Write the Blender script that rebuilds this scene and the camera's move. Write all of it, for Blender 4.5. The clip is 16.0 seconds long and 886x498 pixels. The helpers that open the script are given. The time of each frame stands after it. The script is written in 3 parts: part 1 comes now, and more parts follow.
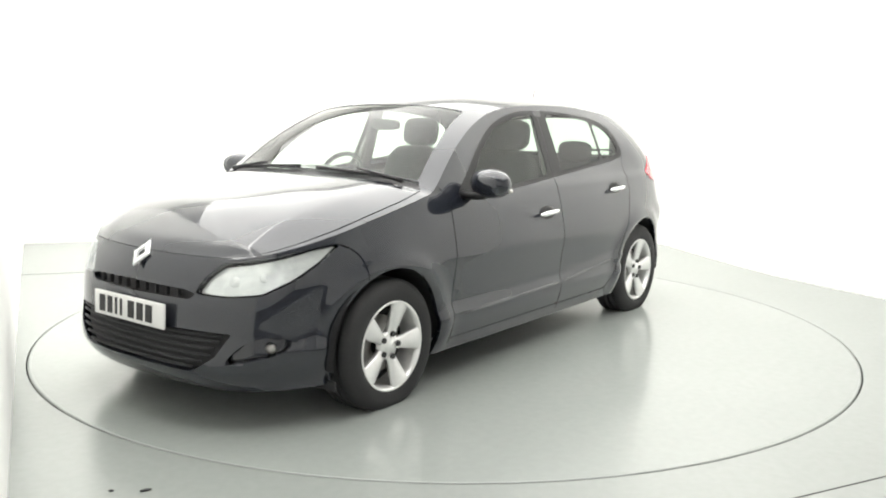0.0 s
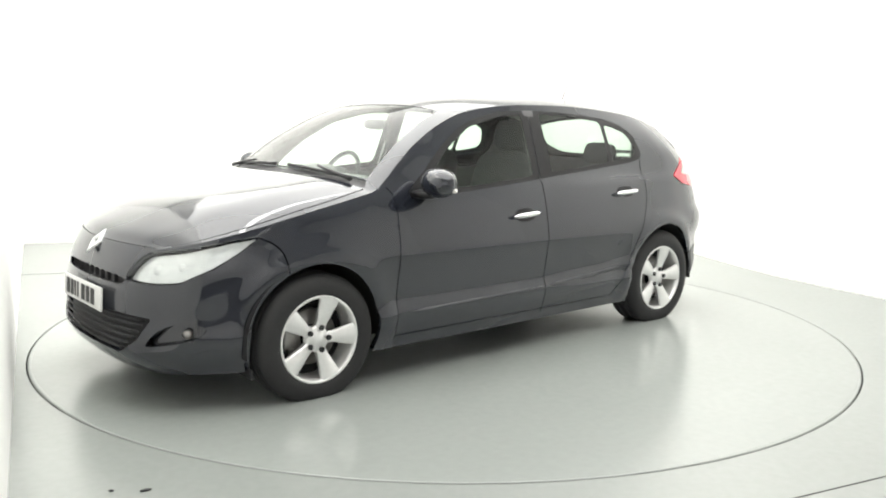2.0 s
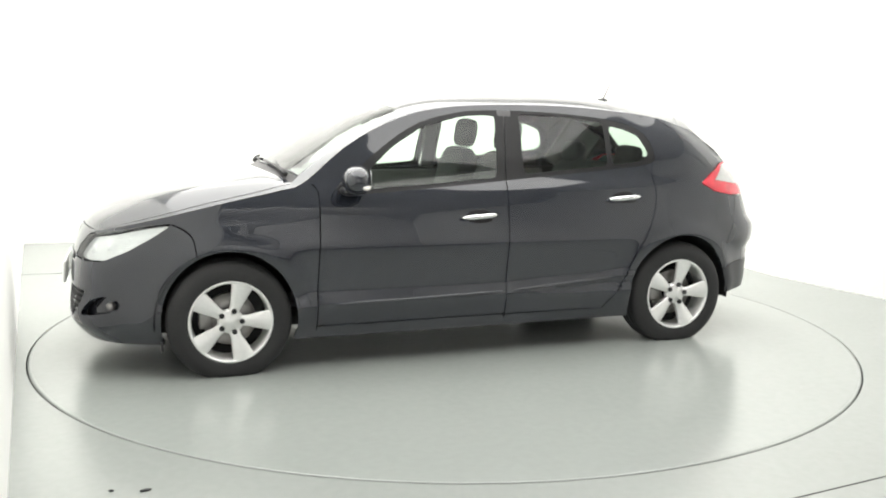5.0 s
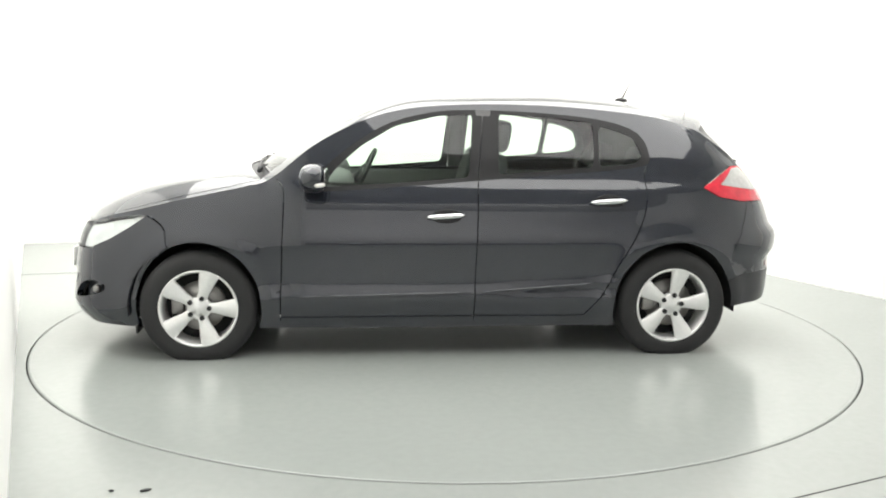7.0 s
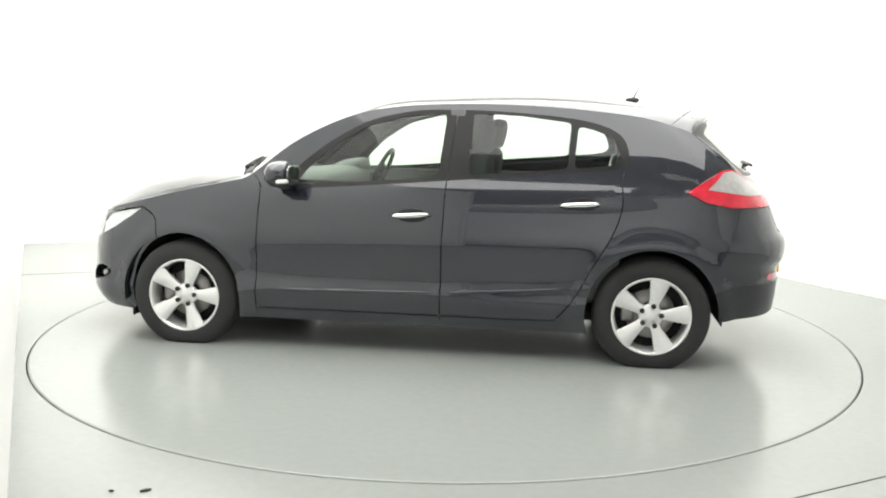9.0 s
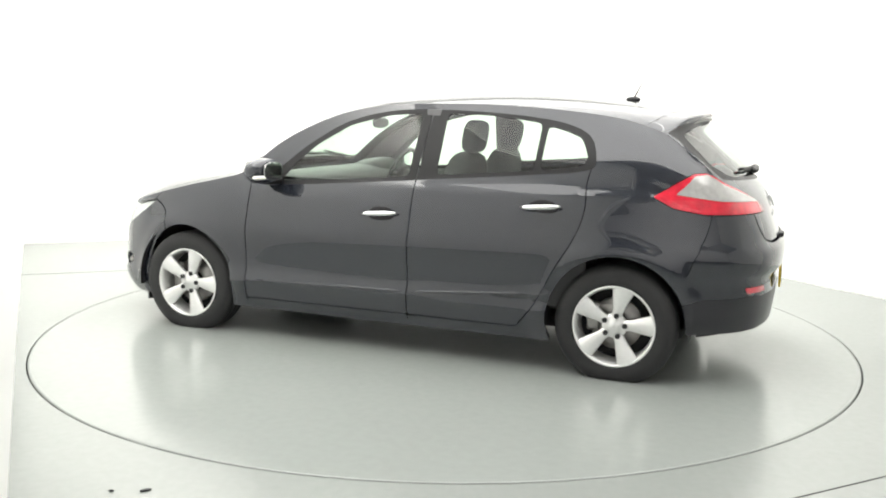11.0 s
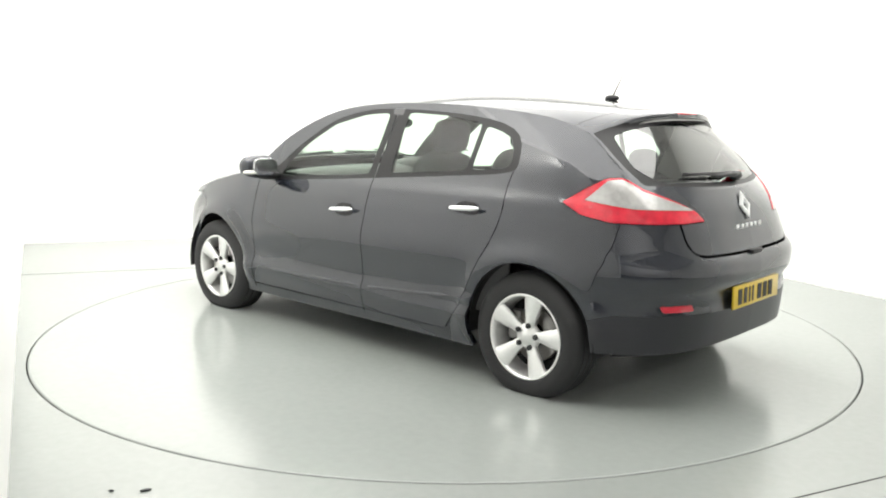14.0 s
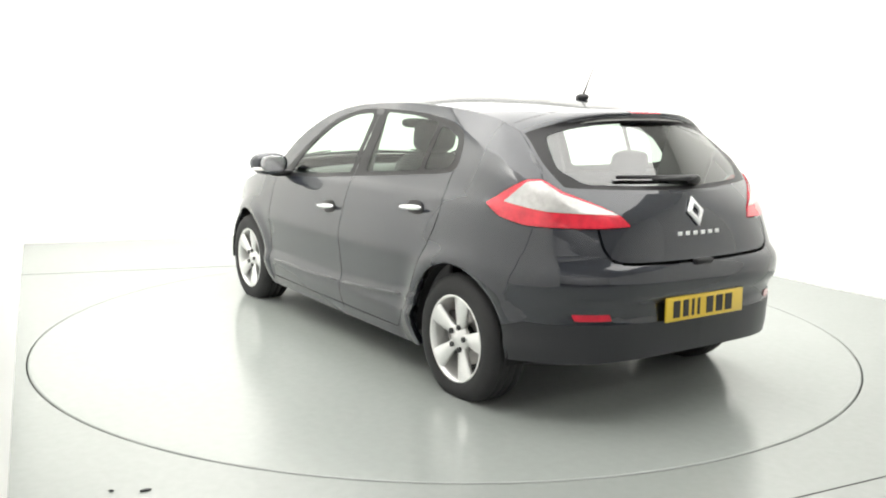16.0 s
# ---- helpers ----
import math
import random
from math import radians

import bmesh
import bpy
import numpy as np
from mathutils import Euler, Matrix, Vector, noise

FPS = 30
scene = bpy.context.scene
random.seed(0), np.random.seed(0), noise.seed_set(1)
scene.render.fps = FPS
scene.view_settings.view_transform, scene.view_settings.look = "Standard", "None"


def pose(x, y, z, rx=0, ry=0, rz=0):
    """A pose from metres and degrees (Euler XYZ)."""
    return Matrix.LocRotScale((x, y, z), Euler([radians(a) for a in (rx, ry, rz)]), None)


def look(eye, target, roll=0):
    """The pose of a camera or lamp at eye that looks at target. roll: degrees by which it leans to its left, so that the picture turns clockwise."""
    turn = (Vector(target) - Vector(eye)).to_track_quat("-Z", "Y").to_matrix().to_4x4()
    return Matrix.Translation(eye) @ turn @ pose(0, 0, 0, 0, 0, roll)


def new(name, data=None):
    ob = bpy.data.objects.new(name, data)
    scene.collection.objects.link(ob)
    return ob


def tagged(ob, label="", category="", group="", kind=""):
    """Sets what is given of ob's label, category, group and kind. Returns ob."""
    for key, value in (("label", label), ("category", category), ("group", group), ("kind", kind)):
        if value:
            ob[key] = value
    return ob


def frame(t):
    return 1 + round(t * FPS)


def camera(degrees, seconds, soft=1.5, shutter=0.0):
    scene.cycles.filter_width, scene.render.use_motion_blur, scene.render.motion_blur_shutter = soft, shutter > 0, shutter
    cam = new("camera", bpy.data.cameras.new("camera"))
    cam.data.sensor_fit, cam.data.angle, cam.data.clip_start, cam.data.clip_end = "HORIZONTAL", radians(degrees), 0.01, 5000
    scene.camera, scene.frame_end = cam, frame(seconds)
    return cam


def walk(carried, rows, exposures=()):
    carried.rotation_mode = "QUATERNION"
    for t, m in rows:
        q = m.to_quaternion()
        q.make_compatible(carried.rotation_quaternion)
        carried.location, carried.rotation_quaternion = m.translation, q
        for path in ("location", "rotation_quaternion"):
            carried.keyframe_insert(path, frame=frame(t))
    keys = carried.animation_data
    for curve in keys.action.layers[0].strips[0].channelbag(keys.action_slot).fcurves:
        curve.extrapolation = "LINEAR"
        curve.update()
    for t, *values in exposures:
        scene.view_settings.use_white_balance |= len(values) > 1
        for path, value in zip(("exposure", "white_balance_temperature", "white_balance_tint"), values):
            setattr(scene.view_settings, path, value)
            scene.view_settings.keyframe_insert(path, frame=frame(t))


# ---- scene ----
cam = camera(54.03, 16.0, soft=2.0)
EYE = (-0.021, -5.473, 1.36)
AIM = (-0.0204, -4.4854, 1.2027)
VIEW = look(EYE, AIM, 0.868)
walk(cam, [(0.0, VIEW), (16.0, VIEW)], exposures=[(0.0, 0.12), (16.0, 0.12)])

# turn of the table in degrees at each time
TURN = [(0, 233.06), (0.5, 230.45), (1, 227.25), (1.5, 223.8), (2, 220.25), (2.5, 216.72), (3, 213.25), (3.5, 209.75), (4, 206.2),
        (4.5, 202.8), (5, 199.45), (5.5, 196.1), (6, 192.8), (6.5, 189.48), (7, 186.03), (7.5, 182.55), (8, 179.02), (8.5, 175.48),
        (9, 171.98), (9.5, 168.6), (10, 165.2), (10.5, 161.85), (11, 158.5), (11.5, 155.05), (12, 151.53), (12.5, 148.03), (13, 144.5),
        (13.5, 140.95), (14, 137.5), (14.5, 134.05), (15, 130.62), (15.5, 127.25), (16, 123.9)]
RING = 2.4426
CAR_X, CAR_Y = 0.099, -0.079

# ---------------------------------------------------------------- light
world = bpy.data.worlds.new("world")
scene.world = world
world.use_nodes = True
world.node_tree.nodes["Background"].inputs[0].default_value = (1.0, 1.0, 0.98, 1)
world.node_tree.nodes["Background"].inputs[1].default_value = 0.3


def softbox(name, at, to, sx, sy, power, color=(1.0, 0.985, 0.95)):
    d = bpy.data.lights.new(name, "AREA")
    d.shape, d.size, d.size_y, d.energy, d.color = "RECTANGLE", sx, sy, power, color
    ob = new(name, d)
    ob.matrix_world = look(at, to)
    return ob


softbox("ceiling_softbox", (0.0, 0.1, 3.5), (0.0, 0.1, 0.0), 6.2, 6.4, 350)
softbox("back_wall_wash", (-1.2, 2.3, 3.2), (-1.9, 4.4, 2.3), 4.6, 0.6, 60)
softbox("left_wall_wash", (-1.2, -0.4, 3.2), (-2.9, 0.4, 2.3), 4.2, 0.6, 66)
softbox("right_wall_wash", (1.3, 1.4, 3.2), (3.0, 1.9, 2.3), 4.2, 0.6, 48)
softbox("rear_wall_wash", (0.5, -5.6, 3.3), (0.5, -8.0, 1.2), 6.0, 1.2, 215)


# ---------------------------------------------------------------- materials
def material(name, color, rough=0.5, metal=0.0, coat=0.0, vary=0.0, grain=60.0, bump=0.0, coat_rough=0.03, big=1.5, spec=0.5):
    m = bpy.data.materials.new(name)
    m.use_nodes = True
    nt = m.node_tree
    b = nt.nodes["Principled BSDF"]
    b.inputs["Base Color"].default_value = (*color, 1)
    b.inputs["Roughness"].default_value = rough
    b.inputs["Metallic"].default_value = metal
    b.inputs["Coat Weight"].default_value = coat
    b.inputs["Coat Roughness"].default_value = coat_rough
    b.inputs["Specular IOR Level"].default_value = spec
    if vary or bump:
        co = nt.nodes.new("ShaderNodeTexCoord")
        n1 = nt.nodes.new("ShaderNodeTexNoise")
        n1.inputs["Scale"].default_value = big
        n1.inputs["Detail"].default_value = 6
        n2 = nt.nodes.new("ShaderNodeTexNoise")
        n2.inputs["Scale"].default_value = grain
        n2.inputs["Detail"].default_value = 4
        nt.links.new(co.outputs["Object"], n1.inputs["Vector"])
        nt.links.new(co.outputs["Object"], n2.inputs["Vector"])
        add = nt.nodes.new("ShaderNodeMath")
        add.operation = "ADD"
        nt.links.new(n1.outputs[0], add.inputs[0])
        nt.links.new(n2.outputs[0], add.inputs[1])
        if vary:
            rng = nt.nodes.new("ShaderNodeMapRange")
            rng.inputs["From Min"].default_value, rng.inputs["From Max"].default_value = 0.6, 1.4
            rng.inputs["To Min"].default_value, rng.inputs["To Max"].default_value = 1 - vary, 1 + vary
            nt.links.new(add.outputs[0], rng.inputs["Value"])
            mix = nt.nodes.new("ShaderNodeVectorMath")
            mix.operation = "SCALE"
            mix.inputs[0].default_value = color
            nt.links.new(rng.outputs[0], mix.inputs["Scale"])
            nt.links.new(mix.outputs[0], b.inputs["Base Color"])
        if vary and rough > 0.4:
            r2 = nt.nodes.new("ShaderNodeMapRange")
            r2.inputs["From Min"].default_value, r2.inputs["From Max"].default_value = 0.3, 0.7
            r2.inputs["To Min"].default_value, r2.inputs["To Max"].default_value = rough * 0.85, min(1, rough * 1.15)
            nt.links.new(n1.outputs[0], r2.inputs["Value"])
            nt.links.new(r2.outputs[0], b.inputs["Roughness"])
        if bump:
            bp = nt.nodes.new("ShaderNodeBump")
            bp.inputs["Strength"].default_value = bump
            bp.inputs["Distance"].default_value = 0.002
            nt.links.new(n2.outputs[0], bp.inputs["Height"])
            nt.links.new(bp.outputs[0], b.inputs["Normal"])
    return m


def pane_material(name, tint, gloss_rough=0.02, ior=1.5):
    m = bpy.data.materials.new(name)
    m.use_nodes = True
    nt = m.node_tree
    nt.nodes.remove(nt.nodes["Principled BSDF"])
    tr = nt.nodes.new("ShaderNodeBsdfTransparent")
    tr.inputs[0].default_value = (*tint, 1)
    gl = nt.nodes.new("ShaderNodeBsdfGlossy")
    gl.inputs["Roughness"].default_value = gloss_rough
    lw = nt.nodes.new("ShaderNodeLayerWeight")
    lw.inputs["Blend"].default_value = 0.5
    pw = nt.nodes.new("ShaderNodeMath")
    pw.operation = "POWER"
    pw.inputs[1].default_value = 5.0
    nt.links.new(lw.outputs["Facing"], pw.inputs[0])
    f0 = ((ior - 1) / (ior + 1)) ** 2
    fr = nt.nodes.new("ShaderNodeMath")
    fr.operation = "MULTIPLY_ADD"
    fr.inputs[1].default_value, fr.inputs[2].default_value = 0.95 - f0, 1.5 * f0
    nt.links.new(pw.outputs[0], fr.inputs[0])
    mx = nt.nodes.new("ShaderNodeMixShader")
    nt.links.new(fr.outputs[0], mx.inputs[0])
    nt.links.new(tr.outputs[0], mx.inputs[1])
    nt.links.new(gl.outputs[0], mx.inputs[2])
    nt.links.new(mx.outputs[0], nt.nodes["Material Output"].inputs["Surface"])
    return m


PAINT = material("graphite_paint", (0.017, 0.0200, 0.0290), 0.38, 0.3, 1.0, 0.0, 7.0, 0.0, coat_rough=0.03, spec=0.08)
PAINT.node_tree.nodes["Principled BSDF"].inputs["Coat IOR"].default_value = 1.75
BLACK = material("black_plastic", (0.018, 0.018, 0.02), 0.5, 0, 0, 0.15, 300.0, 0.1)
GLOSSBLACK = material("satin_black_trim", (0.010, 0.010, 0.011), 0.38, 0, 0.0, 0.1, 90.0, 0.0, spec=0.35)
DARK = material("dark_underside", (0.01, 0.01, 0.011), 0.9, 0, 0, 0.2, 40.0)
RUBBER = material("tyre_rubber", (0.022, 0.022, 0.023), 0.75, 0, 0, 0.2, 120.0, 0.2)
ALLOY = material("silver_alloy", (0.84, 0.84, 0.83), 0.30, 0.55, 0.3, 0.05, 60.0)
CHROME = material("chrome", (0.82, 0.83, 0.84), 0.12, 1.0)
STEEL = material("brake_steel", (0.35, 0.34, 0.33), 0.4, 0.9, 0, 0.1, 90.0)
FABRIC = material("charcoal_fabric", (0.045, 0.045, 0.05), 0.9, 0, 0, 0.15, 60.0, 0.1)
DASH = material("grey_dashboard", (0.12, 0.12, 0.122), 0.7, 0, 0, 0.1, 300.0, 0.3)
LINING = material("pale_headlining", (0.45, 0.45, 0.43), 0.9, 0, 0, 0.05, 200.0)
GLASS = pane_material("tinted_glass", (0.82, 0.93, 0.84))
# index raised beyond plain glass so the rear window mirrors more wall light
BACK_GLASS = pane_material("coated_rear_glass", (0.80, 0.90, 0.83), 0.02, 2.1)
LENS = pane_material("clear_lens", (0.93, 0.95, 0.95), 0.03, 1.45)
BOWL = material("reflector_silver", (0.90, 0.91, 0.90), 0.22, 0.55, 0, 0.2, 40.0, 0.3, big=14.0)
RED = material("red_lens", (0.68, 0.014, 0.040), 0.2, 0, 1.0, 0.3, 28.0, 0.15, big=9.0)
CLEAR = material("frosted_clear_lens", (0.50, 0.49, 0.48), 0.2, 0.3, 1.0, 0.2, 40.0, 0.2, big=11.0)
AMBER = material("pale_indicator_lens", (0.85, 0.83, 0.78), 0.15, 0.2, 1.0)
SATIN = material("satin_chrome", (0.86, 0.87, 0.87), 0.3, 0.6, 0.3)
# near-black colour of the unseen sheet that darkens reflections from behind the camera
REAR_SHEET = material("dark_floor_covering", (0.05, 0.05, 0.053), 0.7, 0, 0, 0.1, 300.0, 0.3)
LOWER = material("grey_lower_bumper", (0.022, 0.023, 0.027), 0.32, 0, 0, 0.1, 200.0, 0.05)
PLATE_W = material("white_plate", (0.82, 0.82, 0.80), 0.3, 0, 0.4)
PLATE_Y = material("yellow_plate", (0.80, 0.56, 0.04), 0.3, 0, 0.4)
INK = material("plate_ink", (0.02, 0.02, 0.02), 0.5)
WALL = material("white_wall_paint", (0.86, 0.86, 0.84), 0.8, 0, 0, 0.015, 40.0)
BACKROOM = material("grey_back_wall", (0.6, 0.6, 0.6), 0.9, 0, 0, 0.1, 20.0)
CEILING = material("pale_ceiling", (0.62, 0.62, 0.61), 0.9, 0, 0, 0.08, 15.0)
FLOOR = material("pale_grey_floor_paint", (0.31, 0.33, 0.316), 0.26, 0, 0.0, 0.05, 25.0, 0.0, big=0.7, spec=0.8)
DISC = material("turntable_floor_paint", (0.335, 0.357, 0.342), 0.19, 0, 0.0, 0.05, 22.0, 0.0, big=0.9, spec=0.75)


# ---------------------------------------------------------------- mesh helpers
def mesh_object(name, verts, faces, mat, parent=None, label="", smooth=True):
    me = bpy.data.meshes.new(name)
    me.from_pydata([tuple(map(float, v)) for v in verts], [], [tuple(map(int, f)) for f in faces])
    me.materials.append(mat)
    me.polygons.foreach_set("use_smooth", [smooth] * len(me.polygons))
    me.update()
    ob = new(name, me)
    if parent is not None:
        ob.parent = parent
    if label:
        tagged(ob, label)
    return ob


def part(name, bm, mat, parent=None, label="", smooth=True):
    me = bpy.data.meshes.new(name)
    bm.to_mesh(me)
    bm.free()
    me.materials.append(mat)
    me.polygons.foreach_set("use_smooth", [smooth] * len(me.polygons))
    me.update()
    ob = new(name, me)
    if parent is not None:
        ob.parent = parent
    if label:
        tagged(ob, label)
    return ob


def box(size, at=(0, 0, 0), bevel=0.0, rot=None, seg=2):
    bm = bmesh.new()
    bmesh.ops.create_cube(bm, size=1)
    bmesh.ops.scale(bm, vec=size, verts=bm.verts)
    if bevel:
        bmesh.ops.bevel(bm, geom=bm.edges[:] + bm.verts[:], offset=bevel, segments=seg, affect="EDGES", profile=0.5)
    m = Matrix.Translation(at) @ (rot if rot is not None else Matrix())
    bmesh.ops.transform(bm, matrix=m, verts=bm.verts)
    return bm


def blob(size, at, rot=None, power=2.5, n=20):
    """A rounded box (superellipsoid) of that size."""
    bm = bmesh.new()
    bmesh.ops.create_uvsphere(bm, u_segments=n, v_segments=n // 2 + 2, radius=1)
    for v in bm.verts:
        c = [math.copysign(abs(k) ** (2 / power), k) for k in v.co]
        v.co = Vector((c[0] * size[0] / 2, c[1] * size[1] / 2, c[2] * size[2] / 2))
    m = Matrix.Translation(at) @ (rot if rot is not None else Matrix())
    bmesh.ops.transform(bm, matrix=m, verts=bm.verts)
    return bm


def tube(points, radius, n=8):
    """A round bar along points; radius may be one number or one for each point."""
    bm = bmesh.new()
    pts = [Vector(p) for p in points]
    rad = radius if isinstance(radius, (list, tuple)) else [radius] * len(pts)
    rings = []
    for i, p in enumerate(pts):
        d = (pts[min(i + 1, len(pts) - 1)] - pts[max(i - 1, 0)]).normalized()
        a = d.orthogonal().normalized() if i == 0 else (rings_axis - d * rings_axis.dot(d)).normalized()
        rings_axis = a
        b = d.cross(a)
        rings.append([bm.verts.new(p + (a * math.cos(2 * math.pi * k / n) + b * math.sin(2 * math.pi * k / n)) * rad[i]) for k in range(n)])
    for r, s in zip(rings, rings[1:]):
        for k in range(n):
            bm.faces.new((r[k], r[(k + 1) % n], s[(k + 1) % n], s[k]))
    bm.faces.new(rings[0][::-1])
    bm.faces.new(rings[-1])
    return bm


def lathe(profile, n=48, axis="y"):
    """Profile of (radius, height) pairs turned about the axis."""
    verts, faces = [], []
    for r, h in profile:
        for k in range(n):
            a = 2 * math.pi * k / n
            verts.append((r * math.cos(a), h, r * math.sin(a)) if axis == "y" else (r * math.cos(a), r * math.sin(a), h))
    for i in range(len(profile) - 1):
        for k in range(n):
            faces.append((i * n + k, i * n + (k + 1) % n, (i + 1) * n + (k + 1) % n, (i + 1) * n + k))
    return verts, faces


# ---------------------------------------------------------------- the studio
def studio():
    # foot of the wall round the set, counter-clockwise from the opening at the left
    foot = [(-0.78, -4.20), (-1.53, -2.61), (-2.30, -0.98), (-3.42, 1.41), (-4.15, 2.99)]
    back = [(-4.15, 2.99), (-2.26, 3.74), (-0.2, 4.50), (0.7, 4.78), (1.25, 4.85), (1.65, 4.70), (1.95, 4.35)]
    right = [(1.95, 4.35), (2.32, 3.52), (2.56, 2.70), (2.82, 1.91), (3.06, 1.42), (3.34, 0.97), (3.9, 0.1), (4.5, -1.0), (4.9, -2.5), (5.0, -8.0)]
    rear = [(5.0, -8.0), (-4.6, -8.0), (-4.6, -4.3), (-0.78, -4.20)]
    top = 3.6

    def strip(name, line, mat, label):
        verts, faces = [], []
        n = len(line)
        for off, z in ((0.0, -0.05), (0.0, top), (0.12, top), (0.12, -0.05)):
            for i, p in enumerate(line):
                a, b = Vector(line[max(i - 1, 0)]), Vector(line[min(i + 1, n - 1)])
                d = (b - a).normalized()
                q = Vector(p) + Vector((-d.y, d.x)) * off
                verts.append((q.x, q.y, z))
        for r in range(4):
            s = (r + 1) % 4
            for i in range(n - 1):
                faces.append((r * n + i, r * n + i + 1, s * n + i + 1, s * n + i))
        ob = mesh_object(name, verts, faces, mat, None, label, smooth=False)
        tagged(ob, label, "wall", "", "structure")
        return ob

    strip("wall_left", foot, WALL, "plain white painted studio side wall")
    strip("wall_back", back, WALL, "plain white curved studio back wall")
    strip("wall_right", right, WALL, "plain white curved studio side wall")
    strip("wall_rear", rear, BACKROOM, "plain pale wall behind the camera")
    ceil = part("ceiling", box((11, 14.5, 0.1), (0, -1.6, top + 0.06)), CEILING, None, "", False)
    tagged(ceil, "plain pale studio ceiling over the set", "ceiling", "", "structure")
    # floor with a round opening for the turntable
    n = 160
    prof = [(9.5, 0.0), (6.0, 0.0), (4.0, 0.0), (3.0, 0.0), (RING + 0.005, 0.0), (RING + 0.003, -0.003), (RING + 0.003, -0.06)]
    verts, faces = lathe(prof, n, "z")
    fl = mesh_object("floor", verts, faces, FLOOR, None, "", False)
    tagged(fl, "pale grey painted glossy studio floor", "floor", "", "structure")
    pit = mesh_object("turntable_pit", *lathe([(RING + 0.02, -0.061), (0.01, -0.061)], 96, "z"), DARK, None, "", False)
    tagged(pit, "dark pit below the turntable rim", "pit", "", "structure")
    # turntable disc, which turns
    disc = mesh_object("turntable", *lathe([(RING - 0.005, -0.05), (RING - 0.005, -0.003), (RING - 0.007, 0.0), (1.6, 0.0), (0.8, 0.0), (0.001, 0.0)], n, "z"), DISC, None, "", False)
    tagged(disc, "round pale grey painted turntable set flush in the floor", "turntable")
    rim = mesh_object("rim_band", *lathe([(RING - 0.005, -0.045), (RING - 0.0045, -0.003), (RING - 0.007, 0.0012), (RING - 0.022, 0.0012), (RING - 0.024, 0.0002)], n, "z"), DISC, disc, "painted edge band of the turntable")
    # unseen dark sheet added behind the camera to darken the body's reflections
    rear_sheet = part("floor_rear", box((9.6, 3.6, 0.006), (0.2, -6.2, 0.003)), REAR_SHEET, None, "", False)
    tagged(rear_sheet, "dark floor covering behind the camera", "floor", "", "structure")
    # floor joint lines
    seam = part("floor_joint", box((1.35, 0.006, 0.0016), (1.83, -2.25, 0.0008), 0, Matrix.Rotation(math.atan2(0.20, 0.42), 4, "Z")), BLACK, None, "", False)
    tagged(seam, "thin dark joint in the painted floor", "joint", "", "structure")
    seam = part("floor_joint", box((1.9, 0.02, 0.003), (-2.55, 1.71, 0.0015), 0, Matrix.Rotation(math.atan2(0.37, 1.08), 4, "Z")), FLOOR, None, "", False)
    tagged(seam, "raised painted joint in the studio floor", "joint", "", "structure")
    for x, y, s, a in ((-1.07, -2.54, 0.022, 0.5), (-1.19, -2.55, 0.012, 0.1)):
        d = part("floor_debris", blob((s * 2.0, s * 0.8, 0.008), (x, y, 0.004), Matrix.Rotation(a, 4, "Z"), 2, 10), BLACK)
        tagged(d, "small dark scrap of litter on the floor", "litter", "litter on the floor")
    return disc


# ---------------------------------------------------------------- the car's surfaces
def curve(table):
    xs, ys = np.array([a for a, _ in table], float), np.array([b for _, b in table], float)
    # smooth monotone-ish interpolation: Hermite with averaged slopes
    m = np.gradient(ys, xs)

    def f(x):
        x = np.clip(np.asarray(x, float), xs[0], xs[-1])
        i = np.clip(np.searchsorted(xs, x, "right") - 1, 0, len(xs) - 2)
        h = xs[i + 1] - xs[i]
        s = (x - xs[i]) / h
        return ((2 * s**3 - 3 * s**2 + 1) * ys[i] + (s**3 - 2 * s**2 + s) * h * m[i] + (-2 * s**3 + 3 * s**2) * ys[i + 1] + (s**3 - s**2) * h * m[i + 1])

    return f


WIDE = 0.025
PLAN = np.array([(2.108, 0), (2.106, 0.12), (2.096, 0.26), (2.070, 0.40), (2.014, 0.535), (1.92, 0.645), (1.78, 0.722), (1.605, 0.772), (1.32, 0.815), (0.9, 0.842),
                 (0.4, 0.855), (-0.2, 0.858), (-0.8, 0.855), (-1.3, 0.838), (-1.57, 0.814), (-1.77, 0.775), (-1.93, 0.70), (-2.03, 0.585), (-2.082, 0.45), (-2.108, 0.30), (-2.117, 0.15), (-2.12, 0)])
_s = np.concatenate([[0], np.cumsum(np.linalg.norm(np.diff(PLAN, axis=0), axis=1))])
LEN = _s[-1]
plan_x, plan_y = curve(list(zip(_s, PLAN[:, 0]))), curve(list(zip(_s, PLAN[:, 1])))
nose = curve([(0.1, -0.10), (0.15, -0.07), (0.2, -0.02), (0.26, 0.012), (0.33, 0.012), (0.42, 0.0), (0.55, -0.015), (0.63, -0.04), (0.70, -0.075), (0.76, -0.12), (0.9, -0.28), (1.5, -0.9)])
tail = curve([(0.1, -0.22), (0.16, -0.16), (0.25, -0.075), (0.34, -0.055), (0.45, -0.046), (0.545, -0.042), (0.575, -0.020), (0.62, -0.013), (0.67, -0.015), (0.70, -0.028), (0.72, -0.050), (0.76, -0.066), (0.85, -0.094), (0.92, -0.118), (1.0, -0.165), (1.15, -0.29), (1.3, -0.42), (1.5, -0.6)])
